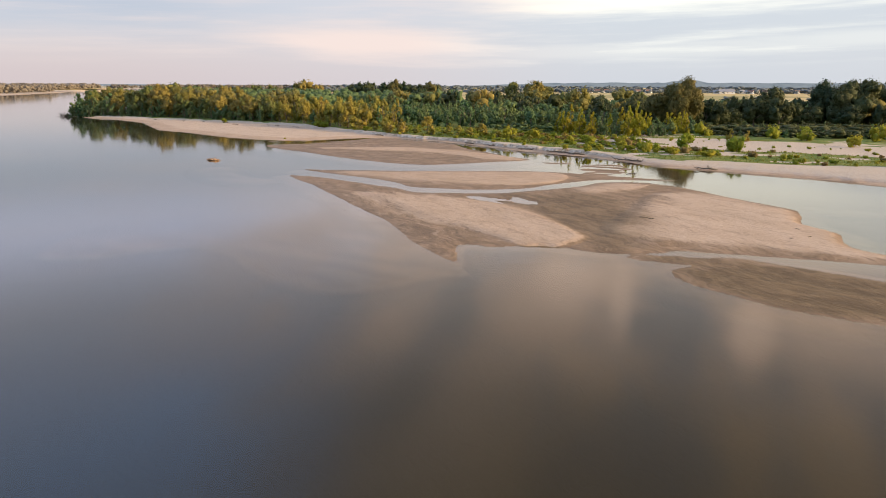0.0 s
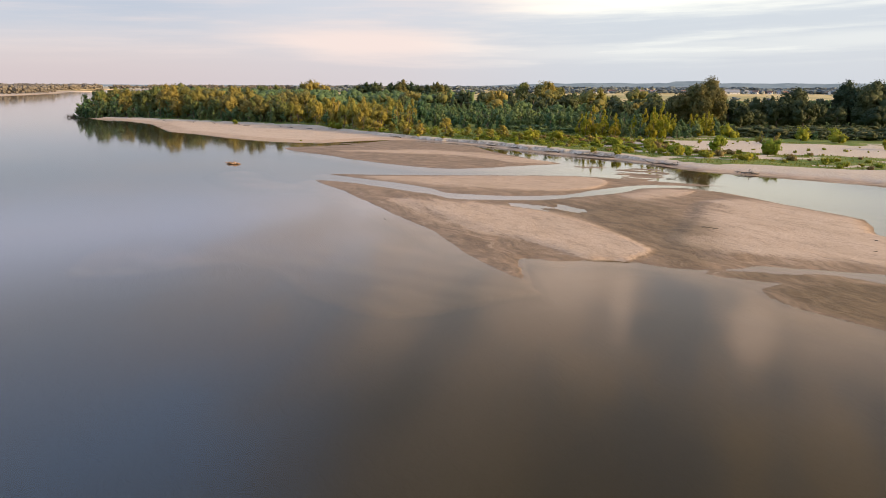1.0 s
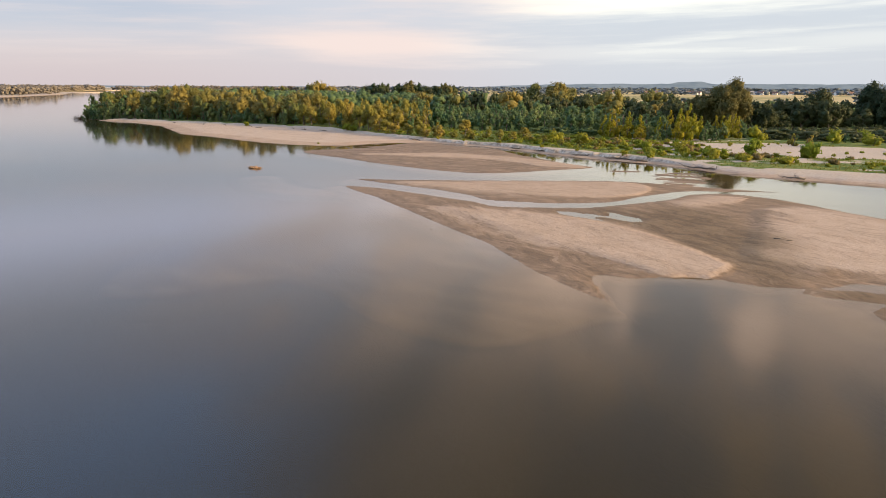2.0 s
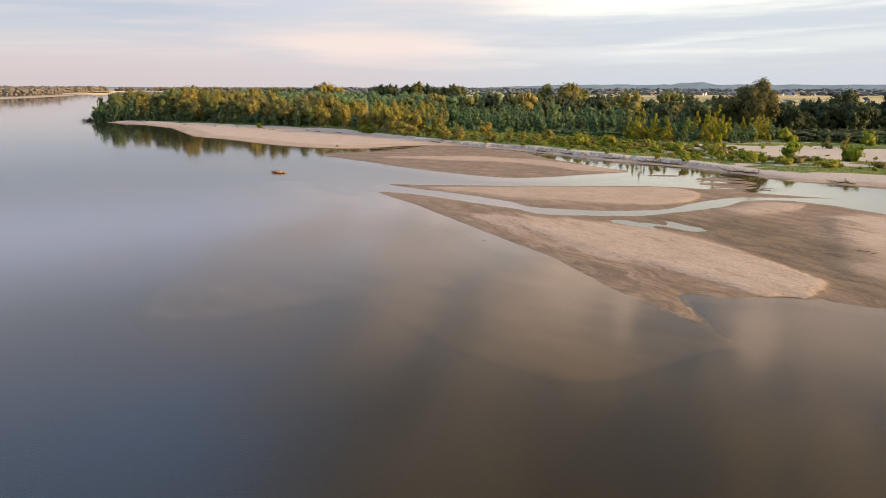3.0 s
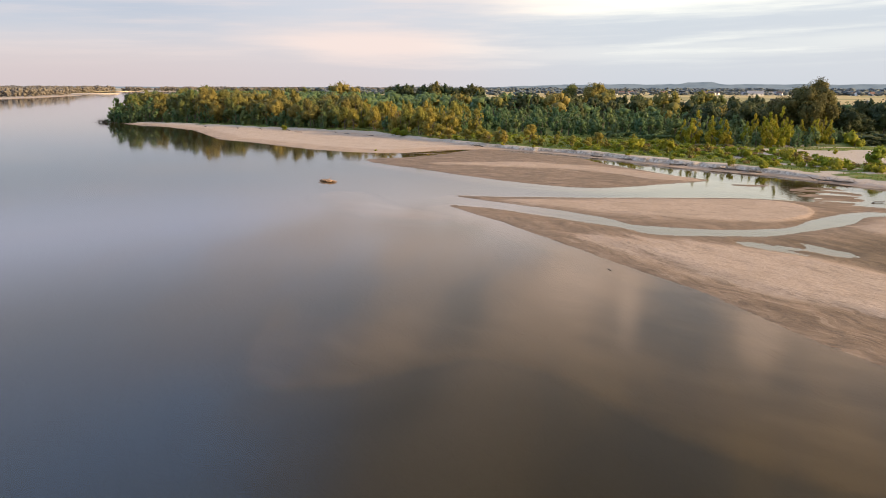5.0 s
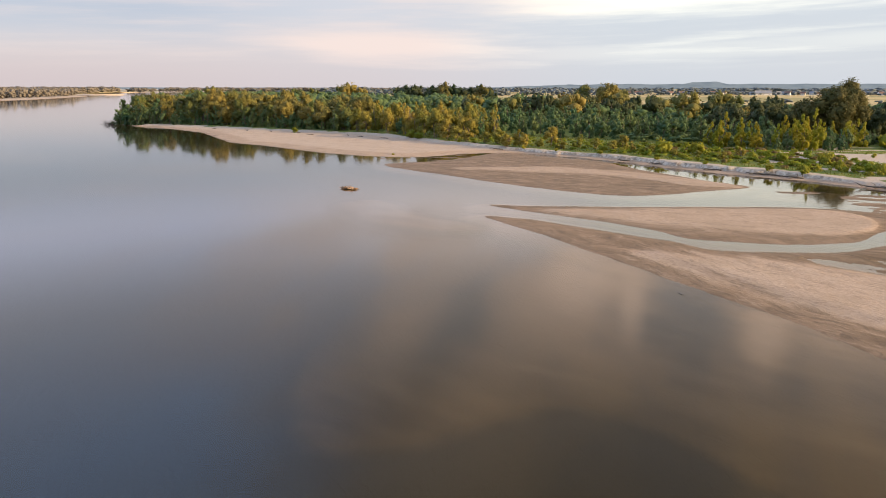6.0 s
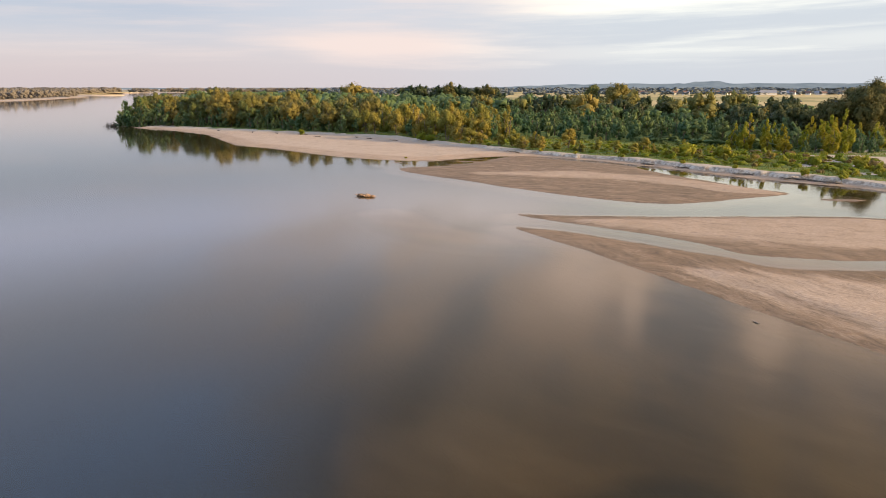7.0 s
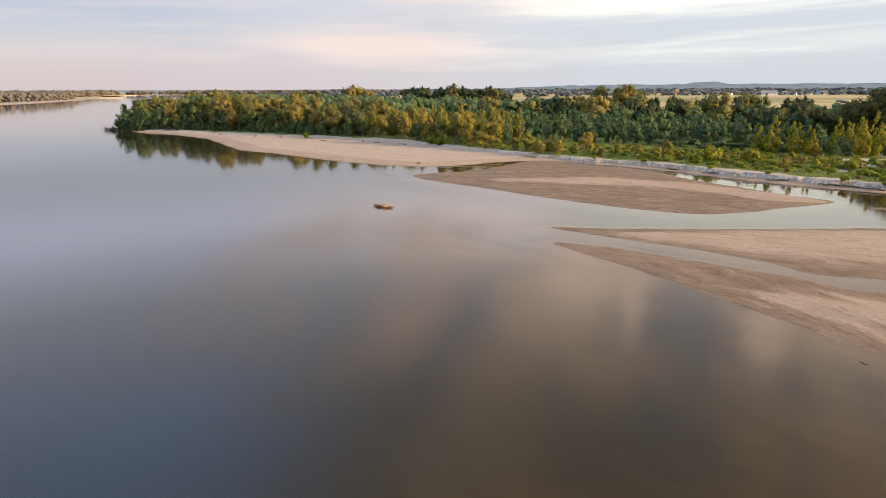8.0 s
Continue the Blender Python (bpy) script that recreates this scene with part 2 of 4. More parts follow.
def mat_plain(name, a, b, scale=2.0, rough=0.8, bump=0.3, stretch=(1, 1, 1)):
    m, n, out = material(name)
    p = n("ShaderNodeTexCoord").outputs["Object"]
    v = n.noise(n.stretch(p, stretch), scale, 5.0, 0.6)
    w = n.noise(p, scale * 0.17, 3.0)
    col = n.mix(n.ramp(n.math("ADD", n.math("MULTIPLY", v, 0.7), n.math("MULTIPLY", w, 0.3)), 0.3, 0.7), a, b)
    nb = n("ShaderNodeBump", None, Strength=bump, Distance=0.05, Height=v).outputs[0]
    out(n("ShaderNodeBsdfPrincipled", None, Base_Color=col, Roughness=rough, Normal=nb).outputs[0])
    return m


# emission only: the backdrop glows, with air haze painted into its colour
def mat_glow_backdrop(name, a, b):
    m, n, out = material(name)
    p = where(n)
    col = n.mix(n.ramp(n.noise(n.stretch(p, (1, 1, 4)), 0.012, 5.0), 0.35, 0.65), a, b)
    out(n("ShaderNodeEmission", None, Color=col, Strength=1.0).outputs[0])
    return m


GROUND, WATER = mat_ground(), mat_water()
WILLOW = mat_leaf("willow_leaves", (0.100, 0.130, 0.038), (0.300, 0.225, 0.055), (0.26, 0.215, 0.06), 0.28)
# willows in low sun: the gold of the light is put into the leaves
GOLD = mat_leaf("sun_gold_willow_leaves", (0.215, 0.220, 0.040), (0.360, 0.275, 0.055), (0.34, 0.285, 0.07), 0.36)
YOUNG = mat_leaf("young_willow_leaves", (0.072, 0.148, 0.066), (0.175, 0.222, 0.076), (0.18, 0.235, 0.11), 0.40)
POPLAR = mat_leaf("poplar_leaves", (0.250, 0.285, 0.022), (0.400, 0.320, 0.030), (0.36, 0.32, 0.045), 0.5)
NOBLE = mat_leaf("great_tree_leaves", (0.070, 0.085, 0.026), (0.140, 0.125, 0.036), (0.27, 0.18, 0.06), 0.28)
OAK = mat_leaf("dark_broad_leaves", (0.032, 0.056, 0.025), (0.072, 0.084, 0.028), (0.115, 0.100, 0.036), 0.25)
SHRUB = mat_leaf("shrub_leaves", (0.180, 0.255, 0.022), (0.380, 0.325, 0.030), (0.33, 0.32, 0.045), 0.5)
RUST = mat_leaf("rusty_leaves", (0.220, 0.140, 0.055), (0.230, 0.170, 0.060), (0.17, 0.17, 0.05))
# far foliage: blue-grey air haze is painted into the leaf colour
FARLEAF = mat_leaf("haze_tinted_leaves", (0.105, 0.134, 0.152), (0.130, 0.155, 0.168), (0.14, 0.16, 0.165), 0.15)
# opposite bank: warm sunlit haze painted into the foliage colour
FARWARM = mat_leaf("warm_haze_leaves", (0.190, 0.168, 0.140), (0.235, 0.205, 0.165), (0.24, 0.21, 0.175), 0.2)
GRASS = mat_leaf("grass_blades", (0.130, 0.170, 0.030), (0.215, 0.205, 0.048), (0.22, 0.215, 0.05), 0.45)
BARK = mat_plain("bark", (0.085, 0.065, 0.048), (0.17, 0.14, 0.11), 3.0, 0.9, 0.6, (1, 1, 0.25))
DRIFT = mat_plain("weathered_driftwood", (0.075, 0.06, 0.048), (0.16, 0.13, 0.10), 2.5, 0.85, 0.5, (1, 1, 0.3))
STRAW = mat_plain("bleached_root_wood", (0.20, 0.115, 0.06), (0.40, 0.25, 0.14), 3.0, 0.8, 0.6)
PLASTER = mat_plain("house_plaster", (0.66, 0.62, 0.56), (0.80, 0.77, 0.72), 0.6, 0.85, 0.1)
TILES = mat_plain("roof_tiles", (0.12, 0.07, 0.055), (0.19, 0.11, 0.085), 1.2, 0.8, 0.3)
SLATE = mat_plain("grey_roofing", (0.16, 0.17, 0.19), (0.27, 0.28, 0.31), 0.9, 0.6, 0.2)
GLASSY = mat_plain("dark_window_panes", (0.03, 0.035, 0.04), (0.06, 0.065, 0.07), 1.0, 0.2, 0.0)
HAZE = mat_glow_backdrop("painted_haze_ridge", (0.150, 0.178, 0.205), (0.195, 0.220, 0.240))


# ---- shapes ----
def mesh_object(name, verts, faces, mat, smooth=True):
    me = bpy.data.meshes.new(name)
    me.from_pydata(verts, [], faces)
    me.materials.append(mat)
    if smooth:
        me.polygons.foreach_set("use_smooth", [True] * len(me.polygons))
    me.update()
    return new(name, me)


def child(ob, parent, label=""):
    ob.parent = parent
    return tagged(ob, label)


def part(name, bm, mat, parent, label=""):
    me = bpy.data.meshes.new(name)
    bm.to_mesh(me)
    bm.free()
    me.materials.append(mat)
    return child(new(name, me), parent, label)


def hashed(ix, iy, seed):
    h = (ix * 374761393 + iy * 668265263 + seed * 974634777) & 0xFFFFFFFF
    h = ((h ^ (h >> 13)) * 1274126177) & 0xFFFFFFFF
    return (h ^ (h >> 16)) / 4294967295.0


def vnoise(x, y, seed):
    ix, iy = np.floor(x).astype(np.int64), np.floor(y).astype(np.int64)
    u, v = x - ix, y - iy
    u, v = u * u * (3 - 2 * u), v * v * (3 - 2 * v)
    a, b = hashed(ix, iy, seed), hashed(ix + 1, iy, seed)
    c, d = hashed(ix, iy + 1, seed), hashed(ix + 1, iy + 1, seed)
    return (a * (1 - u) + b * u) * (1 - v) + (c * (1 - u) + d * u) * v - 0.5


def fbm(x, y, seed, octaves=4):
    return sum(vnoise(x * 2 ** k, y * 2 ** k, seed + k) / 2 ** k for k in range(octaves))


def smooth(a, b, v):
    t = np.clip((v - a) / (b - a), 0, 1)
    return t * t * (3 - 2 * t)


def rounded(points, steps=4):
    """A closed Catmull-Rom line through the corner points."""
    p = np.array(points, float)
    out = []
    for i in range(len(p)):
        p0, p1, p2, p3 = p[i - 1], p[i], p[(i + 1) % len(p)], p[(i + 2) % len(p)]
        for k in range(steps):
            t = k / steps
            out.append(0.5 * (2 * p1 + (p2 - p0) * t + (2 * p0 - 5 * p1 + 4 * p2 - p3) * t * t + (3 * p1 - p0 - 3 * p2 + p3) * t ** 3))
    return np.array(out)


def inside_distance(x, y, line):
    """Metres from a closed line, plus inside and minus outside."""
    best, odd = np.full(x.shape, 1e18), np.zeros(x.shape, bool)
    for (ax, ay), (bx, by) in zip(line, np.roll(line, -1, 0)):
        dx, dy = bx - ax, by - ay
        t = np.clip(((x - ax) * dx + (y - ay) * dy) / (dx * dx + dy * dy + 1e-9), 0, 1)
        best = np.minimum(best, (x - ax - t * dx) ** 2 + (y - ay - t * dy) ** 2)
        if ay != by:
            odd ^= ((ay > y) != (by > y)) & (x < dx * (y - ay) / dy + ax)
    return np.where(odd, 1, -1) * np.sqrt(best)


def near_distance(x, y, points, margin=25.0, steps=4):
    line = rounded(points, steps) if steps > 1 else np.array(points, float)
    lo, hi = line.min(0) - margin, line.max(0) + margin
    sel = (x > lo[0]) & (x < hi[0]) & (y > lo[1]) & (y < hi[1])
    d = np.full(x.shape, -margin)
    d[sel] = np.maximum(inside_distance(x[sel], y[sel], line), -margin)
    return d


# ---- the river plain: one sheet of ground, bed, bars and bank ----
SOUTH_BAR = [(-38, 117.2), (-33.9, 111.8), (-28.2, 104.7), (-21.1, 95), (-15, 86.2), (-10, 79.2), (-7.5, 74.5), (-3.2, 67.2), (1.9, 60.3),
             (1.3, 66), (1.4, 68.4), (4.5, 67.6), (7.3, 68.6), (10.8, 69.1), (15.3, 67.2), (20.9, 68.3), (23.3, 69.8), (28.6, 68.9), (38.6, 67.9),
             (46, 66.5), (54, 62), (58, 60), (50, 67), (42.4, 73), (41.4, 76.1), (42.6, 82), (40.7, 87.5), (42.3, 93.8), (42.3, 98.2), (36.3, 106.7),
             (33.1, 113), (27, 120.3), (21.7, 121.0), (17.7, 119), (13.8, 114), (10.1, 110.1), (3.2, 105), (-1, 103.6), (-10.7, 102.7),
             (-15.2, 106.1), (-27.4, 113.9), (-33.8, 117)]
POND = [(-1.3, 99.1), (1.9, 100.3), (5.4, 98.8), (8.2, 96.5), (6, 95.5), (2.3, 96.7)]
MIDDLE_BAR = [(-38.4, 126.6), (-31.8, 126.9), (-20, 128.6), (-9.8, 130.4), (1, 132.6), (7.7, 133.1), (14.2, 131.5), (20, 129), (27.4, 126.3), (33, 124.5),
              (27, 124.1), (18.5, 123.1), (14.4, 120.4), (9.9, 115.4), (5.2, 109.8), (-1.4, 107), (-7, 106.9), (-13, 107.9), (-16.4, 112), (-22, 116.2),
              (-29.5, 120.2), (-35.5, 124.1)]
NORTH_BAR = [(-68.4, 176.2), (-60.3, 166), (-52, 160.4), (-41.2, 151.2), (-33, 145.7), (-25.4, 141.2), (-18, 139.3), (-12.7, 141.1), (-5, 146.5), (3.8, 153),
             (2.1, 157.2), (-2, 161.5), (-6.5, 168.3), (-11.6, 175), (-15.2, 181.5), (-20, 192), (-31, 199), (-44, 208), (-49, 203), (-53, 193.5), (-58, 184.5)]
EAST_BAR = [(21.3, 61.4), (25.2, 64.8), (28.1, 66.7), (32.9, 65.5), (39.3, 61.3), (48, 56), (60, 50), (58, 44), (44, 46.5), (34.3, 49.1), (28.6, 51.2), (25.3, 54.4), (22.4, 57.4)]
MUD_A = [(5.8, 145.2), (11.2, 152.0), (12.8, 149.8), (10.7, 145.6)]
MUD_B = [(16.8, 145.9), (23.4, 147.5), (22.8, 136), (18.5, 130.3), (15.6, 133), (15.4, 138.9)]
MUD_C = [(19, 66.3), (24, 67.6), (31, 66.4), (29, 64.4), (25, 62.6), (21.5, 62.8)]
VALLEY = [(-1, 100.1), (3.9, 102.9), (8.1, 100.7), (14.5, 107.2), (17.9, 102.6), (18.6, 94.8), (21.1, 89.5), (23.6, 85.7), (17.6, 70.9), (15.4, 73.5), (14.6, 75.5), (12.9, 79.4), (9.5, 86.7), (5.9, 92.3), (2.1, 95.9)]
LIP = [(-56.9, 126.4), (-52.4, 119.9), (-48.1, 115.3), (-43.9, 112.6), (-40.2, 111.7), (-40.7, 111), (-44.4, 111.8), (-48.6, 114.6), (-52.9, 119.2), (-57.4, 125.6)]
LAGOON = [(5, 150), (20, 150), (30, 143), (45, 134), (60, 125), (72, 112), (62, 100), (46, 97), (42, 104), (36, 112), (30, 122), (15, 133)]
INLET = [(-73, 189), (-63, 193), (-53, 203), (-45, 207), (-48, 197), (-57, 186), (-65, 180)]
SHOAL = [(1.5, 61), (2.9, 58.6), (2.5, 58), (0.5, 56.6), (-2.8, 53.4), (-6.2, 51.0), (-10, 51.2), (-16, 55.5), (-21, 61), (-26, 63.5), (-29.3, 62), (-32, 59.6), (-35, 57.2), (-40, 58), (-46, 76), (-56, 96), (-66, 124),
         (-44, 120), (-36, 114), (-24, 99), (-12, 82), (-3, 68)]
DRY_LOBE = [(-18.5, 99.7), (-13.4, 99), (-8, 97.9), (-0.9, 95.6), (4.3, 91.8), (8.4, 86.1), (11.9, 79.1), (13.8, 74), (12.5, 70.9), (10.5, 68.7), (7, 69.3), (3.9, 73), (0, 77.7), (-4.6, 81), (-10.9, 89.2)]
DRY_EAST = [(16.4, 77.6), (19.2, 73.6), (21.3, 71.8), (23.7, 72.5), (29.1, 71.5), (38, 69), (45, 68), (41, 75), (42.2, 81.5), (40.2, 87), (41.7, 92.5), (41.6, 96.8), (38.3, 101.8), (32.4, 110), (25, 106), (21, 92)]
DRY_BACK = [(14.6, 110.2), (21.3, 117.5), (25.8, 116.5), (20.8, 110.2), (15.4, 107.3)]
DRY_MIDDLE = [(-30.4, 123), (-19.9, 126), (-9.2, 128), (7.7, 131), (12.6, 125.5), (9.6, 117), (2.6, 113), (-7.1, 113.4), (-18, 117.5)]
DRY_NORTH = [(-49.4, 171.1), (-31.9, 176.1), (-19.1, 172.7), (-7.4, 165.2), (2.8, 153), (-6.3, 153), (-13.3, 161), (-25, 166.9), (-37.5, 168.2)]
SHORE = [(-1500, 2600), (-900, 1500), (-420, 760), (-260, 350), (-235, 310), (-216, 297.5), (-187, 281), (-164, 264), (-146, 242), (-131, 223.6), (-118, 217), (-104, 207), (-89, 197),
         (-78, 192.5), (-70, 191), (-63, 193), (-56, 201), (-50, 205.6), (-43, 208), (-30, 202), (-19, 194), (-13, 187.8), (-5, 179), (3, 172), (10, 167.5), (17.6, 163),
         (23.3, 156), (27, 151), (32.4, 144.6), (39.4, 140.5), (48.6, 135.5), (57, 130.8), (65, 124.5), (90, 110), (140, 85), (260, 20), (600, -200), (1500, -800)]
TERRACE = [(-1500, 2660), (-890, 1560), (-415, 800), (-246, 352), (-230, 314), (-212, 301), (-183, 291), (-143, 279), (-112, 266.5), (-92, 257), (-80, 244.6), (-61.4, 228.5),
           (-43.7, 214.5), (-31, 205.5), (-19, 199), (-9, 189), (0, 180), (8, 174), (16.6, 168.5), (24.5, 160), (31, 150), (40, 144.6), (49.5, 139.5), (58, 135), (66.5, 129), (92, 114),
           (142, 89), (262, 24), (602, -196), (1502, -796)]
CLOSE = [(5200, -800), (5200, 5200), (-1500, 5200)]
SAND_FLAT = [(33.6, 206), (53.4, 214), (73.5, 203), (100, 190), (100, 158), (72, 168), (54, 172), (40, 178)]


def axis(lo, hi, step, first, last, g):
    core = list(np.arange(lo, hi + step / 2, step))
    left, s = [lo], step
    while left[-1] > first:
        s *= g if s < 5 else 1.22
        left.append(left[-1] - s)
    right, s = [core[-1]], step
    while right[-1] < last:
        s *= g if s < 5 else 1.22
        right.append(right[-1] + s)
    return np.array(left[:0:-1] + core + right[1:])


def cover(x, y):
    """Height of the ground, its wetness and its turf."""
    wob = fbm(x / 5.0, y / 5.0, 3) * 0.9 + fbm(x / 1.1, y / 1.1, 9, 3) * 0.25
    u, v = x * 0.57 - y * 0.82, x * 0.82 + y * 0.57
    near = fbm(u / 9.0, v / 1.6, 21, 4)
    u, v = x * 0.97 - y * 0.24, x * 0.24 + y * 0.97
    swing = smooth(98, 122, y)
    streak = near * (1 - swing) + fbm(u / 9.0, v / 1.6, 23, 4) * swing
    z = -1.35 + 0.5 * fbm(x / 40.0, y / 25.0, 5, 3)
    dry = np.full(x.shape, -20.0)
    d = near_distance(x, y, SHOAL)
    away = np.hypot(x - 1.5, y - 58.5)
    tip = -0.47 + 0.40 * np.exp(-away / 17.0) + 0.24 * np.exp(-np.hypot(x + 32, y - 62) / 8.0)
    z = np.maximum(z, np.where(d > 0, np.minimum(tip + 0.005 * d, np.maximum(tip, -0.42)), tip + d * (0.10 + 0.8 * np.exp(-away / 16.0))) + 0.05 * streak - 0.42 * smooth(60, 84, y) * smooth(-18, -44, x))
    d = near_distance(x, y, LIP, 6.0) + wob * 0.3
    z = np.maximum(z, np.where(d > -5.5, -0.08 + np.minimum(0.10 * d, 0.03), -3))
    drop = smooth(0.5, 2.0, x) * smooth(17, 14, x) * smooth(76, 70, y)
    for bar, top, rise in ((SOUTH_BAR, 0.10, 0.05), (MIDDLE_BAR, 0.09, 0.05), (NORTH_BAR, 0.11, 0.04), (EAST_BAR, 0.035, 0.02)):
        d = near_distance(x, y, bar) + wob * 0.5
        z = np.maximum(z, np.where(d > 0, np.minimum(rise * d, top) + 0.035 * streak * np.clip(d / 2, 0, 1), d * (0.13 + 0.6 * drop)))
    z = np.maximum(z, np.minimum(-0.26, -0.26 + 0.2 * near_distance(x, y, LAGOON)) + 0.06 * streak)
    d = near_distance(x, y, INLET)
    z = np.maximum(z, np.where(d > -6, np.minimum(0.02 * d, 0.0) - 0.035 + 0.14 * streak, -3))
    for mud in (MUD_A, MUD_B, MUD_C):
        d = near_distance(x, y, mud) + wob * 0.6
        z = np.maximum(z, np.where(d > -1.5, np.minimum(0.03 * d, 0.002) + 0.10 * fbm(u / 7.0, v / 1.2, 71, 3), d * 0.13))
    d = near_distance(x, y, POND) + wob * 1.4 + 4.5 * streak
    z = np.where(d > -1.5, np.minimum(z, np.where(d > 0, -0.02 - 0.03 * d, -0.05 * d)), z)
    # dry tops: crisp avalanche edge downstream of the snout, frayed upstream
    for flat, lift, snout, reach, soft in ((DRY_LOBE, 0.26, (13, 72), 24, 1.5), (DRY_EAST, 0.28, (47, 84), 26, 3.4), (DRY_BACK, 0.12, (26, 116), 9, 2.0), (DRY_MIDDLE, 0.20, (13, 123), 22, 1.6), (DRY_NORTH, 0.13, (2, 152), 30, 0.9)):
        d = near_distance(x, y, flat) + wob * 0.3
        fray = np.clip(np.hypot(x - snout[0], y - snout[1]) / reach, 0.12, 1)
        z = np.where(z > -0.05, z + 0.75 * lift * smooth(-1.4 * fray, 1.4 * fray, d), z)
        dry = np.maximum(dry, (-1.0 if flat is DRY_EAST else 0.0) + np.clip(d / (fray * (0.6 + soft * fray)), -20, 20) + 1.6 * streak * fray)
    main = inside_distance(x, y, np.array(SHORE + CLOSE, float))
    main = main + wob * 0.5 * (np.abs(main) < 30)
    beach = np.where(main > 0, np.minimum(0.045 * main, 0.38) + 0.02 * streak, main * 0.14)
    z = np.maximum(z, beach)
    terr = inside_distance(x, y, np.array(TERRACE + CLOSE, float))
    rag = fbm(x / 1.6, y / 1.6, 33, 3) * 1.7 + fbm(x / 9.0, y / 9.0, 37, 2) * 1.2
    soft = smooth(12, 34, x)
    edge = terr + rag * (1 - 0.4 * soft)
    bank = smooth(-0.45, 0.35, edge) * (1 - soft) + (0.55 * smooth(-2.2, 0.6, edge) + 0.45 * smooth(0, 6, edge)) * soft
    z = np.where(main > -2, z + (0.95 - np.clip(z, -0.5, 0.9)) * bank + 0.22 * fbm(x / 14.0, y / 14.0, 41, 3) * bank, z)
    z = z + 0.35 * smooth(3, 40, terr)
    dry = np.maximum(dry, main - 1.2 + 2.0 * streak)
    wet = 1 - smooth(-2.6, 1.6, dry)
    flat = near_distance(x, y, SAND_FLAT)
    turf = smooth(1.6, 3.8, terr - 8 * smooth(28, 60, x) - 8 * smooth(56, 82, x) + 2.8 * fbm(x / 6.0, y / 6.0, 51, 3)) * (1 - 0.95 * smooth(-3, 2, flat + 10 * fbm(x / 9.0, y / 5.0, 57, 3)))
    turf = turf * (1 - 0.8 * smooth(0, 25, x) * smooth(0.05, 0.30, fbm(x / 8.0, y / 4.0, 83, 3)) * smooth(150, 30, terr))
    mud = 0.7 * smooth(-3.5, 3.0, near_distance(x, y, VALLEY) + 5 * streak) * smooth(-0.15, 0.45, wet)
    mud = np.maximum(mud, smooth(-0.5, 2.5, near_distance(x, y, EAST_BAR) + 2 * streak))
    mud = np.maximum(mud, 0.6 * smooth(-0.5, 1.5, near_distance(x, y, MUD_C)))
    return z, wet, turf, mud


def build_ground():
    xs = axis(-100, 72, 0.56, -5000, 5000, 1.05)
    ys = axis(44, 216, 0.52, -1200, 5000, 1.045)
    gx, gy = np.meshgrid(xs, ys)
    x, y = gx.ravel(), gy.ravel()
    z, wet, turf, mud = cover(x, y)
    nx, ny = len(xs), len(ys)
    i = (np.arange(ny - 1)[:, None] * nx + np.arange(nx - 1)).ravel()
    quads = np.stack([i, i + 1, i + nx + 1, i + nx], 1)
    me = bpy.data.meshes.new("ground")
    me.vertices.add(len(x))
    me.vertices.foreach_set("co", np.stack([x, y, z], 1).ravel())
    me.loops.add(quads.size)
    me.loops.foreach_set("vertex_index", quads.ravel())
    me.polygons.add(len(quads))
    me.polygons.foreach_set("loop_start", np.arange(0, quads.size, 4))
    me.polygons.foreach_set("use_smooth", np.ones(len(quads), bool))
    for key, value in (("wet", wet), ("grass", turf), ("mud", mud)):
        me.attributes.new(key, "FLOAT", "POINT").data.foreach_set("value", value)
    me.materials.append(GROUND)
    me.update()
    me.validate()
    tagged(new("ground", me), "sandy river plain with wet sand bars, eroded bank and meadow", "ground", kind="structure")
    return xs, ys, z.reshape(ny, nx)


SHEET = build_ground()


def height(x, y):
    """Height of the ground sheet at a place."""
    xs, ys, z = SHEET
    i, j = int(np.clip(np.searchsorted(xs, x), 1, len(xs) - 1)), int(np.clip(np.searchsorted(ys, y), 1, len(ys) - 1))
    u, v = (x - xs[i - 1]) / (xs[i] - xs[i - 1]), (y - ys[j - 1]) / (ys[j] - ys[j - 1])
    return float((z[j - 1, i - 1] * (1 - u) + z[j - 1, i] * u) * (1 - v) + (z[j, i - 1] * (1 - u) + z[j, i] * u) * v)


river = mesh_object("water", [(-5000, -1200, 0), (5000, -1200, 0), (5000, 5000, 0), (-5000, 5000, 0)], [(0, 1, 2, 3)], WATER)
tagged(river, "calm murky brown river reflecting the evening sky", "river", kind="structure")


# ---- trees ----
def tube(points, radii, sides=6):
    """A tapered limb through the points: vertices and faces."""
    verts, faces = [], []
    pts = [Vector(p) for p in points]
    for k, (p, r) in enumerate(zip(pts, radii)):
        d = (pts[min(k + 1, len(pts) - 1)] - pts[max(k - 1, 0)]).normalized()
        a = d.orthogonal().normalized()
        b = d.cross(a)
        for s in range(sides):
            q = 2 * math.pi * s / sides
            verts.append(p + (a * math.cos(q) + b * math.sin(q)) * r)
    for k in range(len(pts) - 1):
        for s in range(sides):
            i, j = k * sides + s, k * sides + (s + 1) % sides
            faces.append((i, j, j + sides, i + sides))
    faces.append(tuple(range(sides))[::-1])
    faces.append(tuple((len(pts) - 1) * sides + s for s in range(sides)))
    return verts, faces


def joined(pieces):
    verts, faces = [], []
    for v, f in pieces:
        k = len(verts)
        verts += [tuple(p) for p in v]
        faces += [tuple(i + k for i in face) for face in f]
    return verts, faces


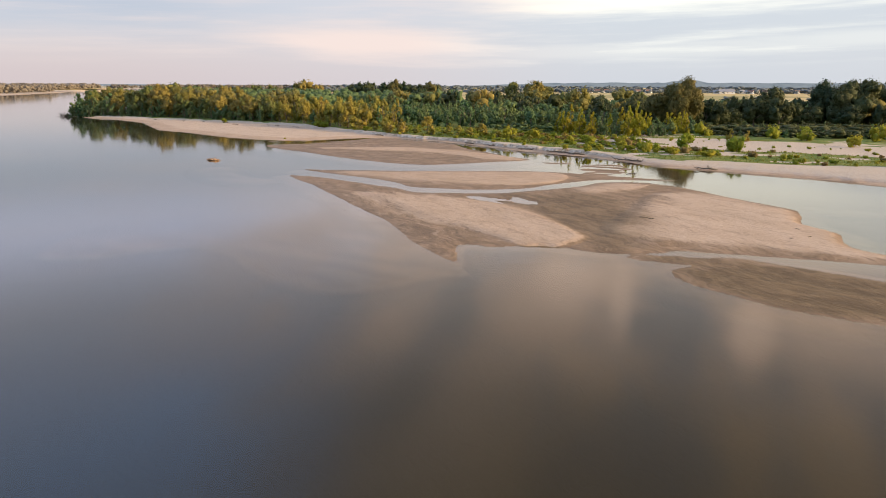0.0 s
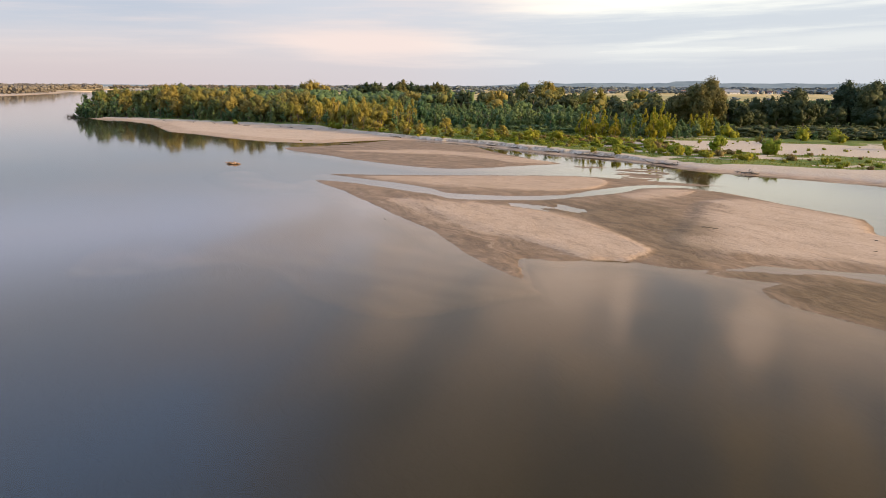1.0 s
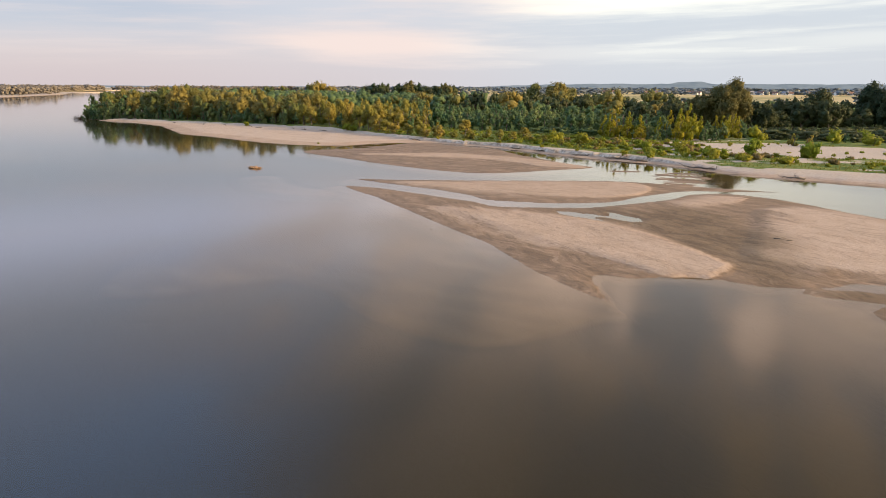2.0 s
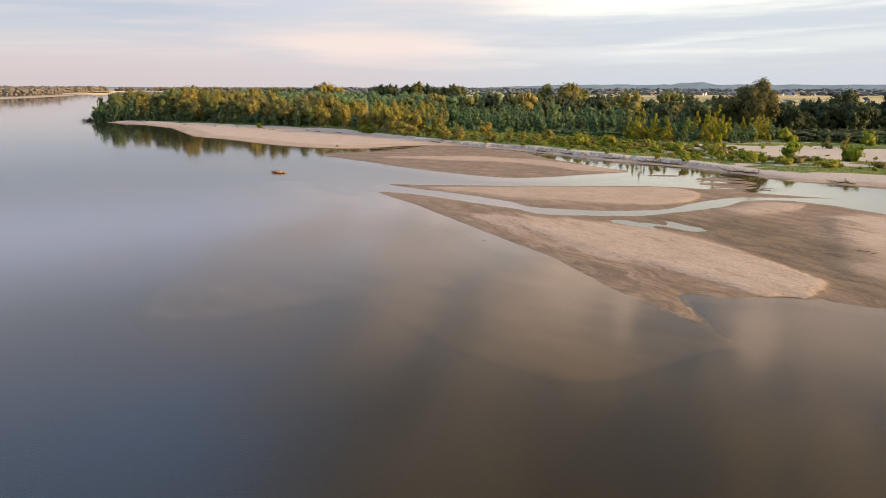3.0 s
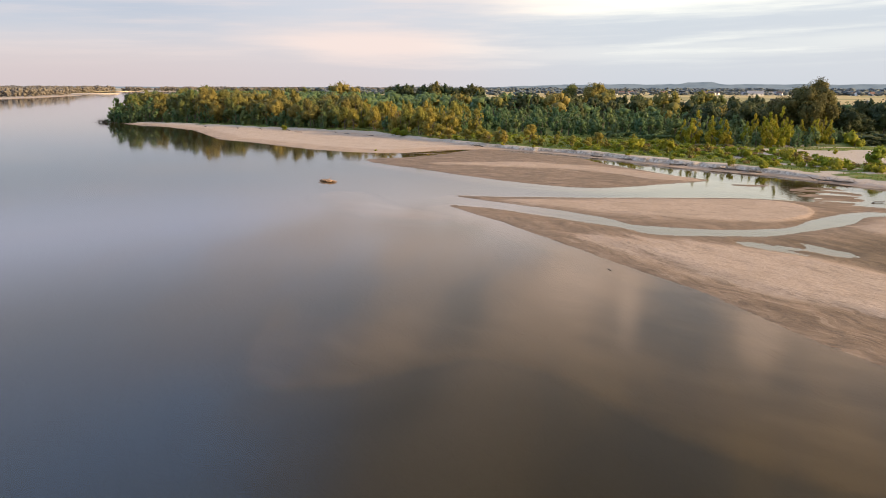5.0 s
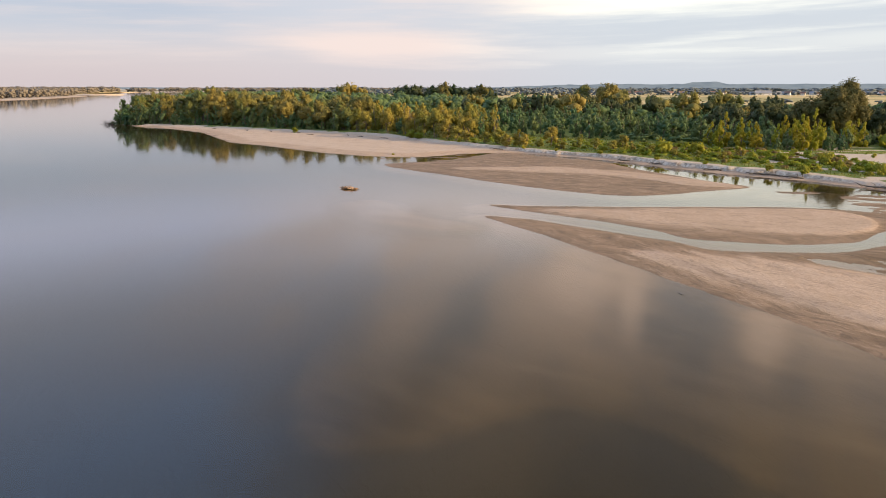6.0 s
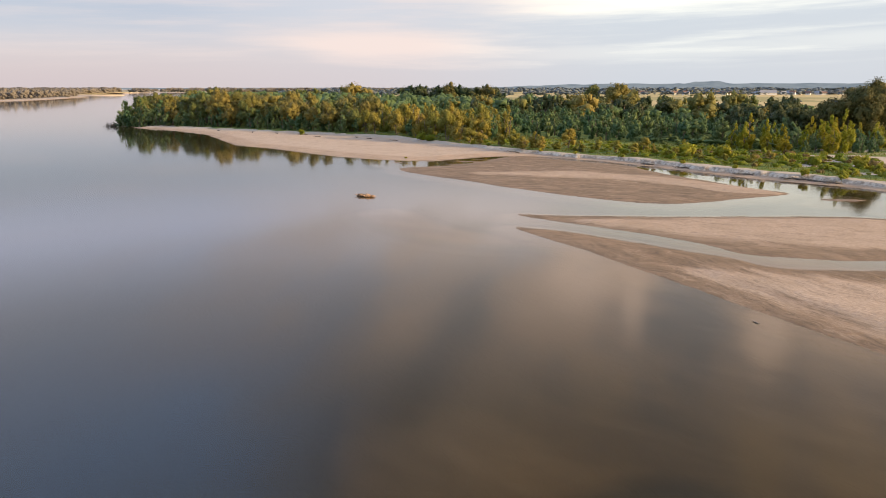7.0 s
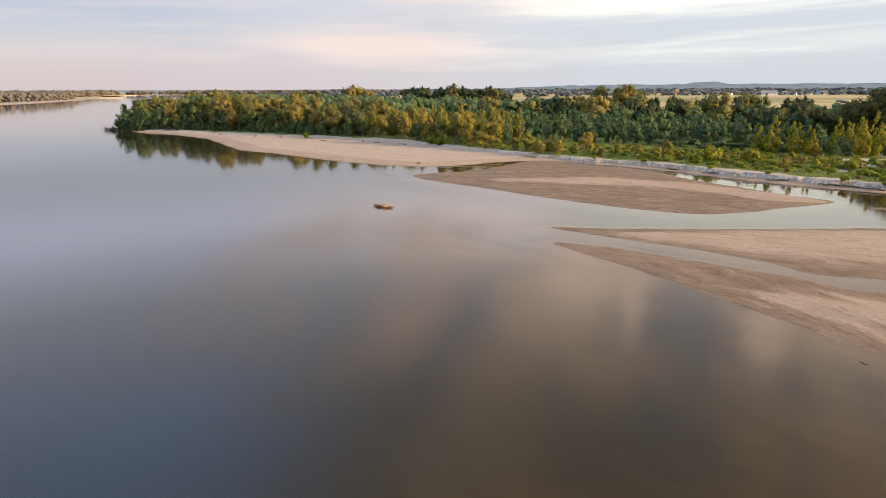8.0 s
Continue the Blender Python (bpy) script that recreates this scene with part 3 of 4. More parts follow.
def sprays(rng, lobes, count, size, long=1.15):
    """Leaf sprays, small bent quads, on the outside of ellipsoid lobes (x, y, z, rx, rz)."""
    lobes = np.array(lobes, float)
    w = lobes[:, 3] * (lobes[:, 3] + lobes[:, 4])
    pick = lobes[rng.choice(len(lobes), count, p=w / w.sum())]
    d = rng.normal(size=(count, 3))
    d[:, 2] += 0.25
    d /= np.linalg.norm(d, axis=1)[:, None]
    r = rng.uniform(0.66, 1.10, count)
    r = np.where(rng.random(count) < 0.12, r * 1.12, r)
    pos = pick[:, :3] + d * np.stack([pick[:, 3], pick[:, 3], pick[:, 4]], 1) * r[:, None]
    nor = d + rng.normal(size=(count, 3)) * 0.28
    nor /= np.linalg.norm(nor, axis=1)[:, None]
    ref = rng.normal(size=(count, 3)) + np.array([0, 0, 0.4])
    a = ref - nor * (ref * nor).sum(1)[:, None]
    a /= np.linalg.norm(a, axis=1)[:, None] + 1e-6
    b = np.cross(nor, a)
    s = size * rng.uniform(0.55, 1.35, count)[:, None]
    a, b = a * s * long, b * s
    bend = nor * s * 0.35
    quads = np.stack([pos - a, pos + b * 0.8 + bend, pos + a, pos - b * 0.8 + bend], 1)
    verts = quads.reshape(-1, 3)
    faces = np.arange(count * 4).reshape(-1, 4)
    return verts.tolist(), faces.tolist()


def ball(level):
    """A unit sphere of triangles."""
    bm = bmesh.new()
    bmesh.ops.create_icosphere(bm, subdivisions=level, radius=1.0)
    bm.verts.ensure_lookup_table()
    v, f = np.array([p.co for p in bm.verts]), [[p.index for p in q.verts] for q in bm.faces]
    bm.free()
    return v, np.array(f)


BALL = ball(1)


def clumps(rng, lobes, fill=0.68):
    """The dense inside of a crown: one ragged mass of foliage for every lobe."""
    unit, tri = BALL
    verts, faces = [], []
    for x, y, z, rx, rz in lobes:
        lump = np.ones(len(unit))
        for k in range(9):
            lump += (0.17 if k < 4 else 0.10) * np.sin(unit @ (rng.normal(size=3) * (2.6 if k < 4 else 6.0)) + rng.uniform(0, 6.28))
        lump = np.clip(lump + rng.normal(size=len(unit)) * 0.06, 0.4, 1.5)
        p = unit * (lump * fill)[:, None] * np.array([rx, rx, rz]) + np.array([x, y, z])
        faces += (tri + len(verts)).tolist()
        verts += p.tolist()
    return verts, faces


def lobes_round(rng, h, r, base, k):
    """Clumps of foliage spread through a round crown, most of them near its outside."""
    out = []
    for _ in range(k):
        d = rng.normal(size=3)
        d /= np.linalg.norm(d)
        q = rng.uniform(0.45, 1.0) ** 0.6
        s = r * rng.uniform(0.55, 1.35) * 1.12 / k ** 0.36
        wide = (r - s * 0.7) * q
        z = base + (h - base) * 0.5 + d[2] * q * ((h - base) * 0.5 - s * 0.7)
        if d[2] < 0:
            wide *= 1.12
        out.append((d[0] * wide, d[1] * wide, max(z, base + s * 0.4), s, s * rng.uniform(0.75, 1.35)))
    return out


def budded(rng, lobes, buds):
    """Every lobe puts out smaller clumps, most of them upward and outward."""
    out = list(lobes)
    for x, y, z, rx, rz in lobes:
        for _ in range(buds):
            d = rng.normal(size=3) + np.array([x, y, 0]) * 0.6 / (math.hypot(x, y) + 0.01) + np.array([0, 0, 0.35])
            d /= np.linalg.norm(d)
            s = rng.uniform(0.28, 0.58)
            out.append((x + d[0] * rx * 0.72, y + d[1] * rx * 0.72, z + d[2] * rz * 0.72, rx * s, rz * s * rng.uniform(0.9, 1.4)))
    return out


def lobes_spire(rng, h, r, base, k):
    """Feathery upswept sprays round a leading shoot."""
    out = []
    for i in range(k):
        t = ((i + rng.random()) / k) ** 1.2
        env = r * (1 - t) ** 0.8 * (0.55 + 0.45 * min(1, t * 5)) + 0.06 * r
        a, q = rng.uniform(0, 2 * math.pi), env * rng.uniform(0.3, 1.0)
        s = max(0.16 * r, env * rng.uniform(0.28, 0.5))
        out.append((q * math.cos(a), q * math.sin(a), base + (h - base) * t * 0.94 + s * 0.5, s, s * rng.uniform(1.2, 2.2)))
    return out


def wood(rng, lobes, h, girth, stems=1):
    """Trunk and limbs that reach into the lobes."""
    pieces = []
    for s in range(stems):
        a = rng.uniform(0, 2 * math.pi)
        o = Vector((math.cos(a), math.sin(a), 0)) * (girth * 1.6 if stems > 1 else 0)
        top = Vector((o.x * 3 + rng.normal() * 0.06 * h, o.y * 3 + rng.normal() * 0.06 * h, h * 0.78))
        mid = (o + top) * 0.5 + Vector((rng.normal(), rng.normal(), 0)) * 0.03 * h
        line = [o - Vector((0, 0, 0.35)), o + Vector((0, 0, 0.03 * h)), mid, top]
        pieces.append(tube(line, [girth * 1.5, girth, girth * 0.6, girth * 0.12], 7))
        for k in rng.choice(len(lobes), min(6, len(lobes)), replace=False):
            c = Vector(lobes[k][:3])
            t = min(0.8, max(0.15, c.z / h * 0.6))
            start = o.lerp(mid, t * 2) if t < 0.5 else mid.lerp(top, t * 2 - 1)
            bow = start.lerp(c, 0.5) - Vector((0, 0, 0.03 * h))
            pieces.append(tube([start, bow, c], [girth * 0.42, girth * 0.28, girth * 0.07], 5))
    verts, faces = joined(pieces)
    # each limb grows out of the first stem: tie its foot to the nearest bark
    k, bark = 0, np.array(verts[:len(pieces[0][0])])
    for v, _ in pieces[:1]:
        k = len(v)
    for v, _ in pieces[1:]:
        near = int(np.argmin(((bark - np.array(v[0])) ** 2).sum(1)))
        faces.append((k, k + 1, near))
        k += len(v)
    return verts, faces


def make_tree(name, seed, h, r, base, k, leaves, size, leaf, form, girth, label, category, stems=1, buds=3, crown="crown", stem="trunk"):
    rng = np.random.default_rng(seed)
    lobes = form(rng, h, r, base, k)
    root = new(name)
    root.empty_display_size = 0.5
    v, f = wood(rng, lobes, h, girth, stems)
    child(mesh_object(stem, v, f, BARK), root)
    lobes = budded(rng, lobes, buds)
    v, f = joined([clumps(rng, lobes), sprays(rng, lobes, leaves, size)])
    child(mesh_object(crown, v, f, leaf), root)
    return tagged(root, label, category)


STOCK = {
    "willow": [make_tree("willow_tree", 10 + i, 12.8, 5.0, 1.2, 13, 3400, 0.20, WILLOW, lobes_round, 0.34, "tall olive-green willow with a dense billowing crown", "tree", 2, 4) for i in range(5)],
    "willow_back": [make_tree("willow_tree", 20 + i, 12.5, 5.2, 0.8, 11, 480, 0.34, WILLOW, lobes_round, 0.34, "olive-green willow deep in the riverside wood", "tree", 1, 2) for i in range(3)],
    "oak_back": [make_tree("broadleaf_tree", 100 + i, 11.0, 4.8, 0.6, 12, 480, 0.34, OAK, lobes_round, 0.3, "dark green broadleaf tree behind the meadow", "tree", 1, 2) for i in range(3)],
    "gold": [make_tree("willow_tree", 30 + i, 9.0, 2.9, -0.4, 15, 2400, 0.16, GOLD, lobes_spire if i % 2 else lobes_round, 0.2, "medium willow in front of the riverside wood, sunlit gold in its leaf colour", "tree", 2, 3) for i in range(4)],
    "young": [make_tree("young_willow", 50 + i, 7.0, 2.1, -0.3, 10, 480, 0.17, YOUNG, lobes_spire if i % 2 else lobes_round, 0.1, "blue-green young willow in a dense stand", "tree", 2, 2) for i in range(4)],
    "poplar": [make_tree("young_poplar", 70 + i, 7.0, 1.9, 0.0, 14, 1200, 0.13, POPLAR, lobes_spire, 0.08, "slender yellow-green young poplar on the sandy terrace", "tree", 1, 2) for i in range(3)],
    "oak": [make_tree("broadleaf_tree", 90 + i, 11.5, 5.0, -0.2, 14, 3600, 0.20, OAK, lobes_round, 0.3, "dark green broadleaf tree at the meadow's edge", "tree", 1, 4) for i in range(4)],
    "russet": [make_tree("broadleaf_tree", 95 + i, 11.5, 4.6, 0.4, 12, 800, 0.30, NOBLE, lobes_round, 0.3, "tall russet-brown tree in a distant clump", "tree", 1, 3) for i in range(2)],
    "shrub": [make_tree("shrub", 110 + i, 2.0, 1.3, -0.3, 6, 260, 0.115, SHRUB, lobes_round, 0.035, "yellow-green willow shrub on the grassy bank", "shrub", 3, 2, "foliage", "stem") for i in range(4)],
    "rust": [make_tree("shrub", 130 + i, 1.5, 1.35, -0.25, 6, 240, 0.115, RUST, lobes_round, 0.03, "low rusty-brown shrub among the bank grass", "shrub", 3, 2, "foliage", "stem") for i in range(2)],
}
PLANTED = set()
plant_rng = np.random.default_rng(7)


def plant(kind, x, y, scale=1.0, tall=1.0, group="", label=""):
    rng = plant_rng
    src = STOCK[kind][int(rng.integers(len(STOCK[kind])))]
    m = Matrix.Translation((x, y, height(x, y) - 0.05)) @ Matrix.Rotation(rng.uniform(0, 6.28), 4, "Z") @ Matrix.Diagonal((scale, scale, scale * tall, 1))
    if src.name in PLANTED:
        ob = copy_thing(src, m @ Matrix.Diagonal((*[1 / v for v in src.scale], 1)))
    else:
        src.matrix_basis = m
        ob = src
    PLANTED.add(src.name)
    return tagged(ob, label, group=group)


def scattered(corners, gap, seed):
    """Places inside a many-cornered patch, at least a gap apart."""
    rng = np.random.default_rng(seed)
    line = np.array(corners, float)
    lo, hi = line.min(0), line.max(0)
    p = rng.uniform(lo, hi, (9000, 2))
    p = p[inside_distance(p[:, 0], p[:, 1], line) > 0]
    kept = []
    for q in p:
        if all((q[0] - k[0]) ** 2 + (q[1] - k[1]) ** 2 > gap * gap for k in kept):
            kept.append(q)
    return kept


rnd = random.Random(11)
# the old willow wood behind the long beach
for x, y in scattered([(-228, 316), (-208, 303), (-181, 300), (-143, 288), (-112, 276), (-104, 300), (-140, 345), (-190, 375), (-252, 385)], 7.6, 1):
    front = max(y - (303 - (x + 208) * 0.27), x < -222)
    if front < 22 and rnd.random() < 0.28:
        plant("young", x, y, rnd.uniform(1.3, 1.75), rnd.uniform(0.85, 1.05), "riverside willow wood", "tall blue-green willow among the golden ones")
        continue
    plant("willow" if front < 24 else "willow_back", x, y, rnd.uniform(0.68, 0.95) if front < 9 else rnd.uniform(0.80, 1.12), rnd.uniform(0.80, 1.05), "riverside willow wood")
for x, y in scattered([(-226, 310), (-206, 300.5), (-181, 297), (-143, 284), (-112, 272), (-104, 276), (-142, 290), (-181, 303), (-206, 307)], 3.5, 12):
    plant("young", x, y, rnd.uniform(0.5, 1.1), rnd.uniform(0.8, 1.1), "undergrowth at the wood's edge", "blue-green willow thicket at the foot of the wood")
for x, y, sz in ((-221, 311, 1.45), (-215, 308, 1.3), (-224, 318, 1.5), (-209, 306, 1.2), (-218, 324, 1.6), (-228, 326, 1.5)):
    plant("young", x, y, sz, 1.05, "riverside willow wood", "blue-green willow leaning over the river at the wood's end")
for x, y, sz in ((-230, 309, 1.15), (-227, 306.5, 1.25), (-223, 304.5, 1.1), (-226, 311, 1.5), (-232, 314, 1.3), (-219, 302.5, 0.9), (-215, 301, 0.8), (-233, 319, 1.5)):
    plant("young", x, y, sz, rnd.uniform(0.85, 1.05), "riverside willow wood", "blue-green willow leaning over the river at the wood's end")
for x, y in ((-231, 306), (-232.5, 308), (-229.5, 305), (-234, 309.5), (-228, 304), (-232.5, 306.5)):
    plant("young", x, y, rnd.uniform(0.32, 0.5), 0.65, "riverside willow wood", "dark green bush hanging over the water's edge")
# lower golden willows towards the cut bank
for x, y in scattered([(-118, 273), (-92, 264), (-76, 248), (-60, 240), (-50, 258), (-70, 300), (-105, 305)], 5.6, 2):
    if rnd.random() < 0.25:
        plant("young", x, y, rnd.uniform(0.8, 1.25), rnd.uniform(0.85, 1.1), "golden willows along the bank", "blue-green willow among the golden ones")
    else:
        plant("gold", x, y, rnd.uniform(0.8, 1.15), rnd.uniform(0.9, 1.1), "golden willows along the bank")
# dense young stand
for x, y in scattered([(-66, 262), (-45, 258), (-30, 246), (-8, 246), (12, 236), (30, 242), (28, 262), (-10, 300), (-40, 345), (-95, 350), (-85, 300)], 5.3, 3):
    plant("young", x, y, rnd.uniform(0.85, 1.25), rnd.uniform(0.85, 1.1), "dense young willow stand")
# young poplars on the terrace
for x, y in scattered([(8, 222), (20, 213), (40, 217), (57, 240), (50, 244), (30, 230), (10, 232)], 3.3, 4):
    if rnd.random() < 0.55:
        plant("poplar", x, y, rnd.uniform(0.8, 1.35), rnd.uniform(0.85, 1.15), "young poplars on the terrace")
    else:
        plant("young", x, y, rnd.uniform(0.5, 0.85), rnd.uniform(0.8, 1.1), "young willows among the poplars", "dark green young willow among the poplars")
# dark trees along the meadow
for x, y in scattered([(24, 268), (60, 262), (84, 272), (110, 272), (150, 278), (165, 320), (90, 318), (20, 300)], 7.6, 5):
    plant("oak" if y < 284 else "willow_back" if int(x * 7) % 4 == 0 else "oak_back", x, y, rnd.uniform(0.72, 1.0), rnd.uniform(0.85, 1.05), "dark trees along the meadow")
for x, y in ((118, 284), (127, 290), (112, 296), (136, 300), (124, 305), (145, 290)):
    plant("oak", x, y, rnd.uniform(1.5, 1.65), 1.0, "dark trees along the meadow", "very tall dark broadleaf tree beside the meadow")
plant("oak", 88, 283, 1.3, 1.0, "dark trees along the meadow")
hero = make_tree("broadleaf_tree", 301, 16.6, 9.8, 0.0, 30, 26000, 0.24, NOBLE, lobes_round, 0.55, "huge round-crowned dark tree towering over the riverside scrub", "tree", 1, 6)
hero.matrix_basis = pose(50, 256, 1.5)
for x, y in scattered([(-90, 352), (-20, 318), (20, 316), (60, 330), (70, 400), (0, 440), (-90, 430)], 15, 13):
    plant("willow_back" if int(x * 7) % 3 == 0 else "oak_back", x, y, rnd.uniform(0.9, 1.25), rnd.uniform(0.85, 1.05), "dark trees behind the young stand")
for x, y, sz in ((-17, 207, 0.42), (-12, 209, 0.38), (-21, 211, 0.4), (-45, 218, 0.5), (-40, 216, 0.52), (-36, 218, 0.45), (-30, 213, 0.42), (-52, 226, 0.5), (-58, 230, 0.5), (-62, 236, 0.55), (-66, 240, 0.6),
                 (62, 204, 0.55), (58, 205, 0.42), (-48, 226, 0.6), (-25, 218, 0.4), (-8, 203, 0.34), (-3, 199, 0.3), (2, 196, 0.3), (-14, 213, 0.4), (7, 192, 0.26), (-5, 208, 0.36), (12, 198, 0.3), (-33, 222, 0.5), (-42, 224, 0.5)):
    plant("gold", x, y, sz * rnd.uniform(1.0, 1.9), rnd.uniform(0.52, 0.78), "golden bushes on the bank", "bushy willow at the edge of the bank, sunlit gold in its leaf colour")
# shrubs at the bank and on the flats
for x, y, s in ((41.4, 176.4, 2.1), (51.9, 171.3, 1.9), (19, 189, 1.5),  (72, 217, 2.2), (79, 208, 2.0), (85, 191, 1.7), (100, 213, 2.6), (54, 224, 2.4), (-4, 206, 2.0), (3, 203, 1.9)):
    plant("shrub", x, y, s * rnd.uniform(0.9, 1.1), rnd.uniform(0.85, 1.15), "shrubs on the bank")
for x, y in scattered([(-20, 208), (0, 190), (20, 172), (38, 158), (60, 147), (95, 135), (110, 160), (80, 178), (40, 176), (30, 205), (-10, 222)], 4.3, 6):
    if rnd.random() < 0.78:
        kind = "rust" if rnd.random() < 0.22 else "shrub"
        small = 0.55 if x > 32 else 1.0
        if x < 32 or rnd.random() < 0.6:
            plant(kind, x, y, small * rnd.uniform(0.45, 1.1), rnd.uniform(0.7, 1.0), "low shrubs on the bank")
for x, y in scattered([(55, 222), (75, 220), (110, 218), (140, 235), (140, 262), (80, 258), (60, 245)], 8.5, 8):
    if rnd.random() < 0.55:
        plant("young", x, y, rnd.uniform(0.3, 0.62), rnd.uniform(0.7, 1.0), "shrubs below the dark trees", "blue-green willow bush below the dark trees")
    else:
        plant("shrub", x, y, rnd.uniform(0.8, 1.9), rnd.uniform(0.7, 1.0), "shrubs below the dark trees")
for x, y, s in ((-60, 230, 0.9), (-55, 225, 0.6), (-40, 212.5, 0.6), (-31, 206.5, 0.5), (-20, 200.8, 0.7), (-8, 189.8, 0.6), (1, 181, 0.5), (12, 172.8, 0.8), (17, 169, 1.0), (-128, 267, 1.2), (-79, 245, 1.7), (-75, 242, 1.3), (-71.6, 195.6, 0.35)):
    plant("shrub", x, y, s, 0.8, "shrubs at the beach", "green shrub rooted in the pale beach sand")


for x, y in scattered([(36, 205), (54, 213), (74, 202), (104, 190), (104, 150), (78, 152), (60, 160), (40, 176)], 4.6, 14):
    if fbm(np.array([x / 9.0]), np.array([y / 6.0]), 91, 2)[0] < 0.05:
        continue
    plant("shrub", x, y, 0.15 + 0.5 * rnd.random() ** 2.2, rnd.uniform(0.6, 1.0), "small bushes on the sand flat", "small yellow-green bush on the pale sand flat")


# denser bushes along the top of the bank
for x, y in scattered([(20, 178), (36, 163), (50, 155.5), (62, 151), (84, 141), (90, 150), (68, 161), (52, 167), (38, 177), (26, 188)], 2.5, 15):
    if fbm(np.array([x / 7.0]), np.array([y / 5.0]), 95, 2)[0] < -0.16:
        continue
    if x > 44 and rnd.random() < 0.55:
        continue
    tall = rnd.random() < 0.25 and x < 44
    plant("rust" if rnd.random() < 0.16 else "shrub", x, y, rnd.uniform(1.0, 1.5) if tall else rnd.uniform(0.35, 0.9), rnd.uniform(0.6, 1.0), "bushes along the top of the bank")
# blue-green bushes before the end of the wood
for x, y, sz in ((-222, 305, 0.75), (-218, 302.5, 0.9), (-213, 301.5, 0.8), (-207, 300.5, 0.7), (-220, 308, 1.1), (-215, 304.5, 1.05), (-210, 303, 1.0), (-203, 300, 0.55)):
    plant("young", x, y, sz, 1.0, "riverside willow wood", "blue-green willow leaning over the river at the wood's end")


# stock that found no place is dropped
def drop_unplanted():
    for kind in STOCK.values():
        for ob in kind:
            if ob.name not in PLANTED:
                for o in (*ob.children_recursive, ob):
                    bpy.data.objects.remove(o)


# ---- far woods, shore and backdrop ----
def wood_mass(name, places, seed, leaf, label, per=46, fine=1.0):
    """A far wood: many ragged crowns in one mesh."""
    rng = np.random.default_rng(seed)
    pieces = []
    for x, y, z, h, r in places:
        lobes = [(x + rng.normal() * r * 0.35, y + rng.normal() * r * 0.35, z + h * t, r * rng.uniform(0.35, 0.75), h * rng.uniform(0.14, 0.28)) for t in (0.2, 0.36, 0.5, 0.58, 0.66, 0.74)]
        pieces.append(clumps(rng, lobes, 0.8))
        pieces.append(sprays(rng, lobes, per, (0.13 * r + 0.1) * fine, 1.2))
    v, f = joined(pieces)
    return tagged(mesh_object(name, v, f, leaf), label, "woodland", kind="stuff")


def far_places(corners, gap, seed, h, r, z=1.5):
    return [(x, y, z, rnd.uniform(0.75, 1.15) * h, rnd.uniform(0.8, 1.2) * r) for x, y in scattered(corners, gap, seed)]


wood_mass("far_woods", far_places([(-104, 305), (-85, 352), (-40, 348), (-60, 430), (-150, 520), (-330, 640), (-400, 700), (-270, 400), (-190, 378), (-140, 348)], 9.0, 21, 11.5, 4.6), 1, YOUNG,
          "wide blue-green willow woodland behind the beach", 50, 0.9)
wood_mass("far_woods", far_places([(-40, 348), (28, 300), (90, 320), (165, 322), (240, 380), (220, 470), (60, 440), (-60, 430)], 9.5, 22, 7.5, 4.2), 2, YOUNG, "dark green thicket behind the young willows", 50, 0.9)
for x, y, h in ((-205, 560, 20), (-196, 565, 17), (-212, 566, 18), (-232, 560, 18), (-246, 556, 16), (-34, 460, 13), (-300, 520, 17), (-330, 540, 17), (-270, 500, 15)):
    plant("willow_back", x, y, h / 13.0, 1.0, "tall trees over the woodland", "tall distant tree standing over the woodland")
for x, y, sz, tall in ((-9, 450, 1.6, 0.92), (-21, 453, 1.35, 0.95), (-1, 456, 1.2, 0.9)):
    plant("willow", x, y, sz, tall, "tall trees over the woodland", "broad golden-green tree standing over the thicket")
for x, y, h in ((8, 455, 11), (33, 440, 10), (60, 430, 10)):
    plant("oak_back", x, y, h / 11.0, 1.0, "tall trees over the woodland", "dark distant tree standing over the thicket")
for i in range(-5, 5):
    plant("oak_back", -128 + 8.0 * i + rnd.uniform(-2, 2), 568 + rnd.uniform(-6, 10), rnd.uniform(1.65, 1.8), 0.88, "clump of tall dark trees", "tall dark tree in a clump beyond the wood")

for x, y in [(-127, 562), (-98, 562)]:
    plant("russet", x, y, rnd.uniform(1.7, 1.8), 0.88, "clump of tall dark trees", "tall russet-brown tree at the front of a distant clump")


def low_scrub(corners, gap, seed, leaf, label, low=0.4, high=1.2):
    places = []
    for x, y in scattered(corners, gap, seed):
        h = rnd.uniform(low, high)
        places.append((x, y, height(x, y) - 0.15, h, h * rnd.uniform(0.8, 1.5)))
    wood_mass("low_scrub", places, seed, leaf, label, 60, 0.6)["category"] = "scrub"


low_scrub([(-60, 238), (-40, 222), (-20, 206), (0, 188), (20, 176), (34, 172), (36, 200), (10, 218), (-20, 236), (-50, 256)], 2.9, 31, SHRUB, "low yellow-green willow scrub on the terrace")
low_scrub([(-10, 206), (10, 188), (30, 176), (34, 200), (10, 214)], 4.2, 32, RUST, "patches of rusty-brown low scrub")
# the dark OAK leaves here stand in for shade under the tall trees
low_scrub([(57, 226), (75, 222), (110, 220), (145, 232), (150, 270), (80, 264), (58, 250)], 3.4, 33, OAK, "scrub below the tall trees, its leaves darkened for their shade", 1.2, 3.2)
low_scrub([(-12, 240), (14, 226), (40, 222), (60, 244), (40, 262), (-6, 262)], 4.0, 34, YOUNG, "dark green undergrowth between the poplars", 1.0, 2.6)


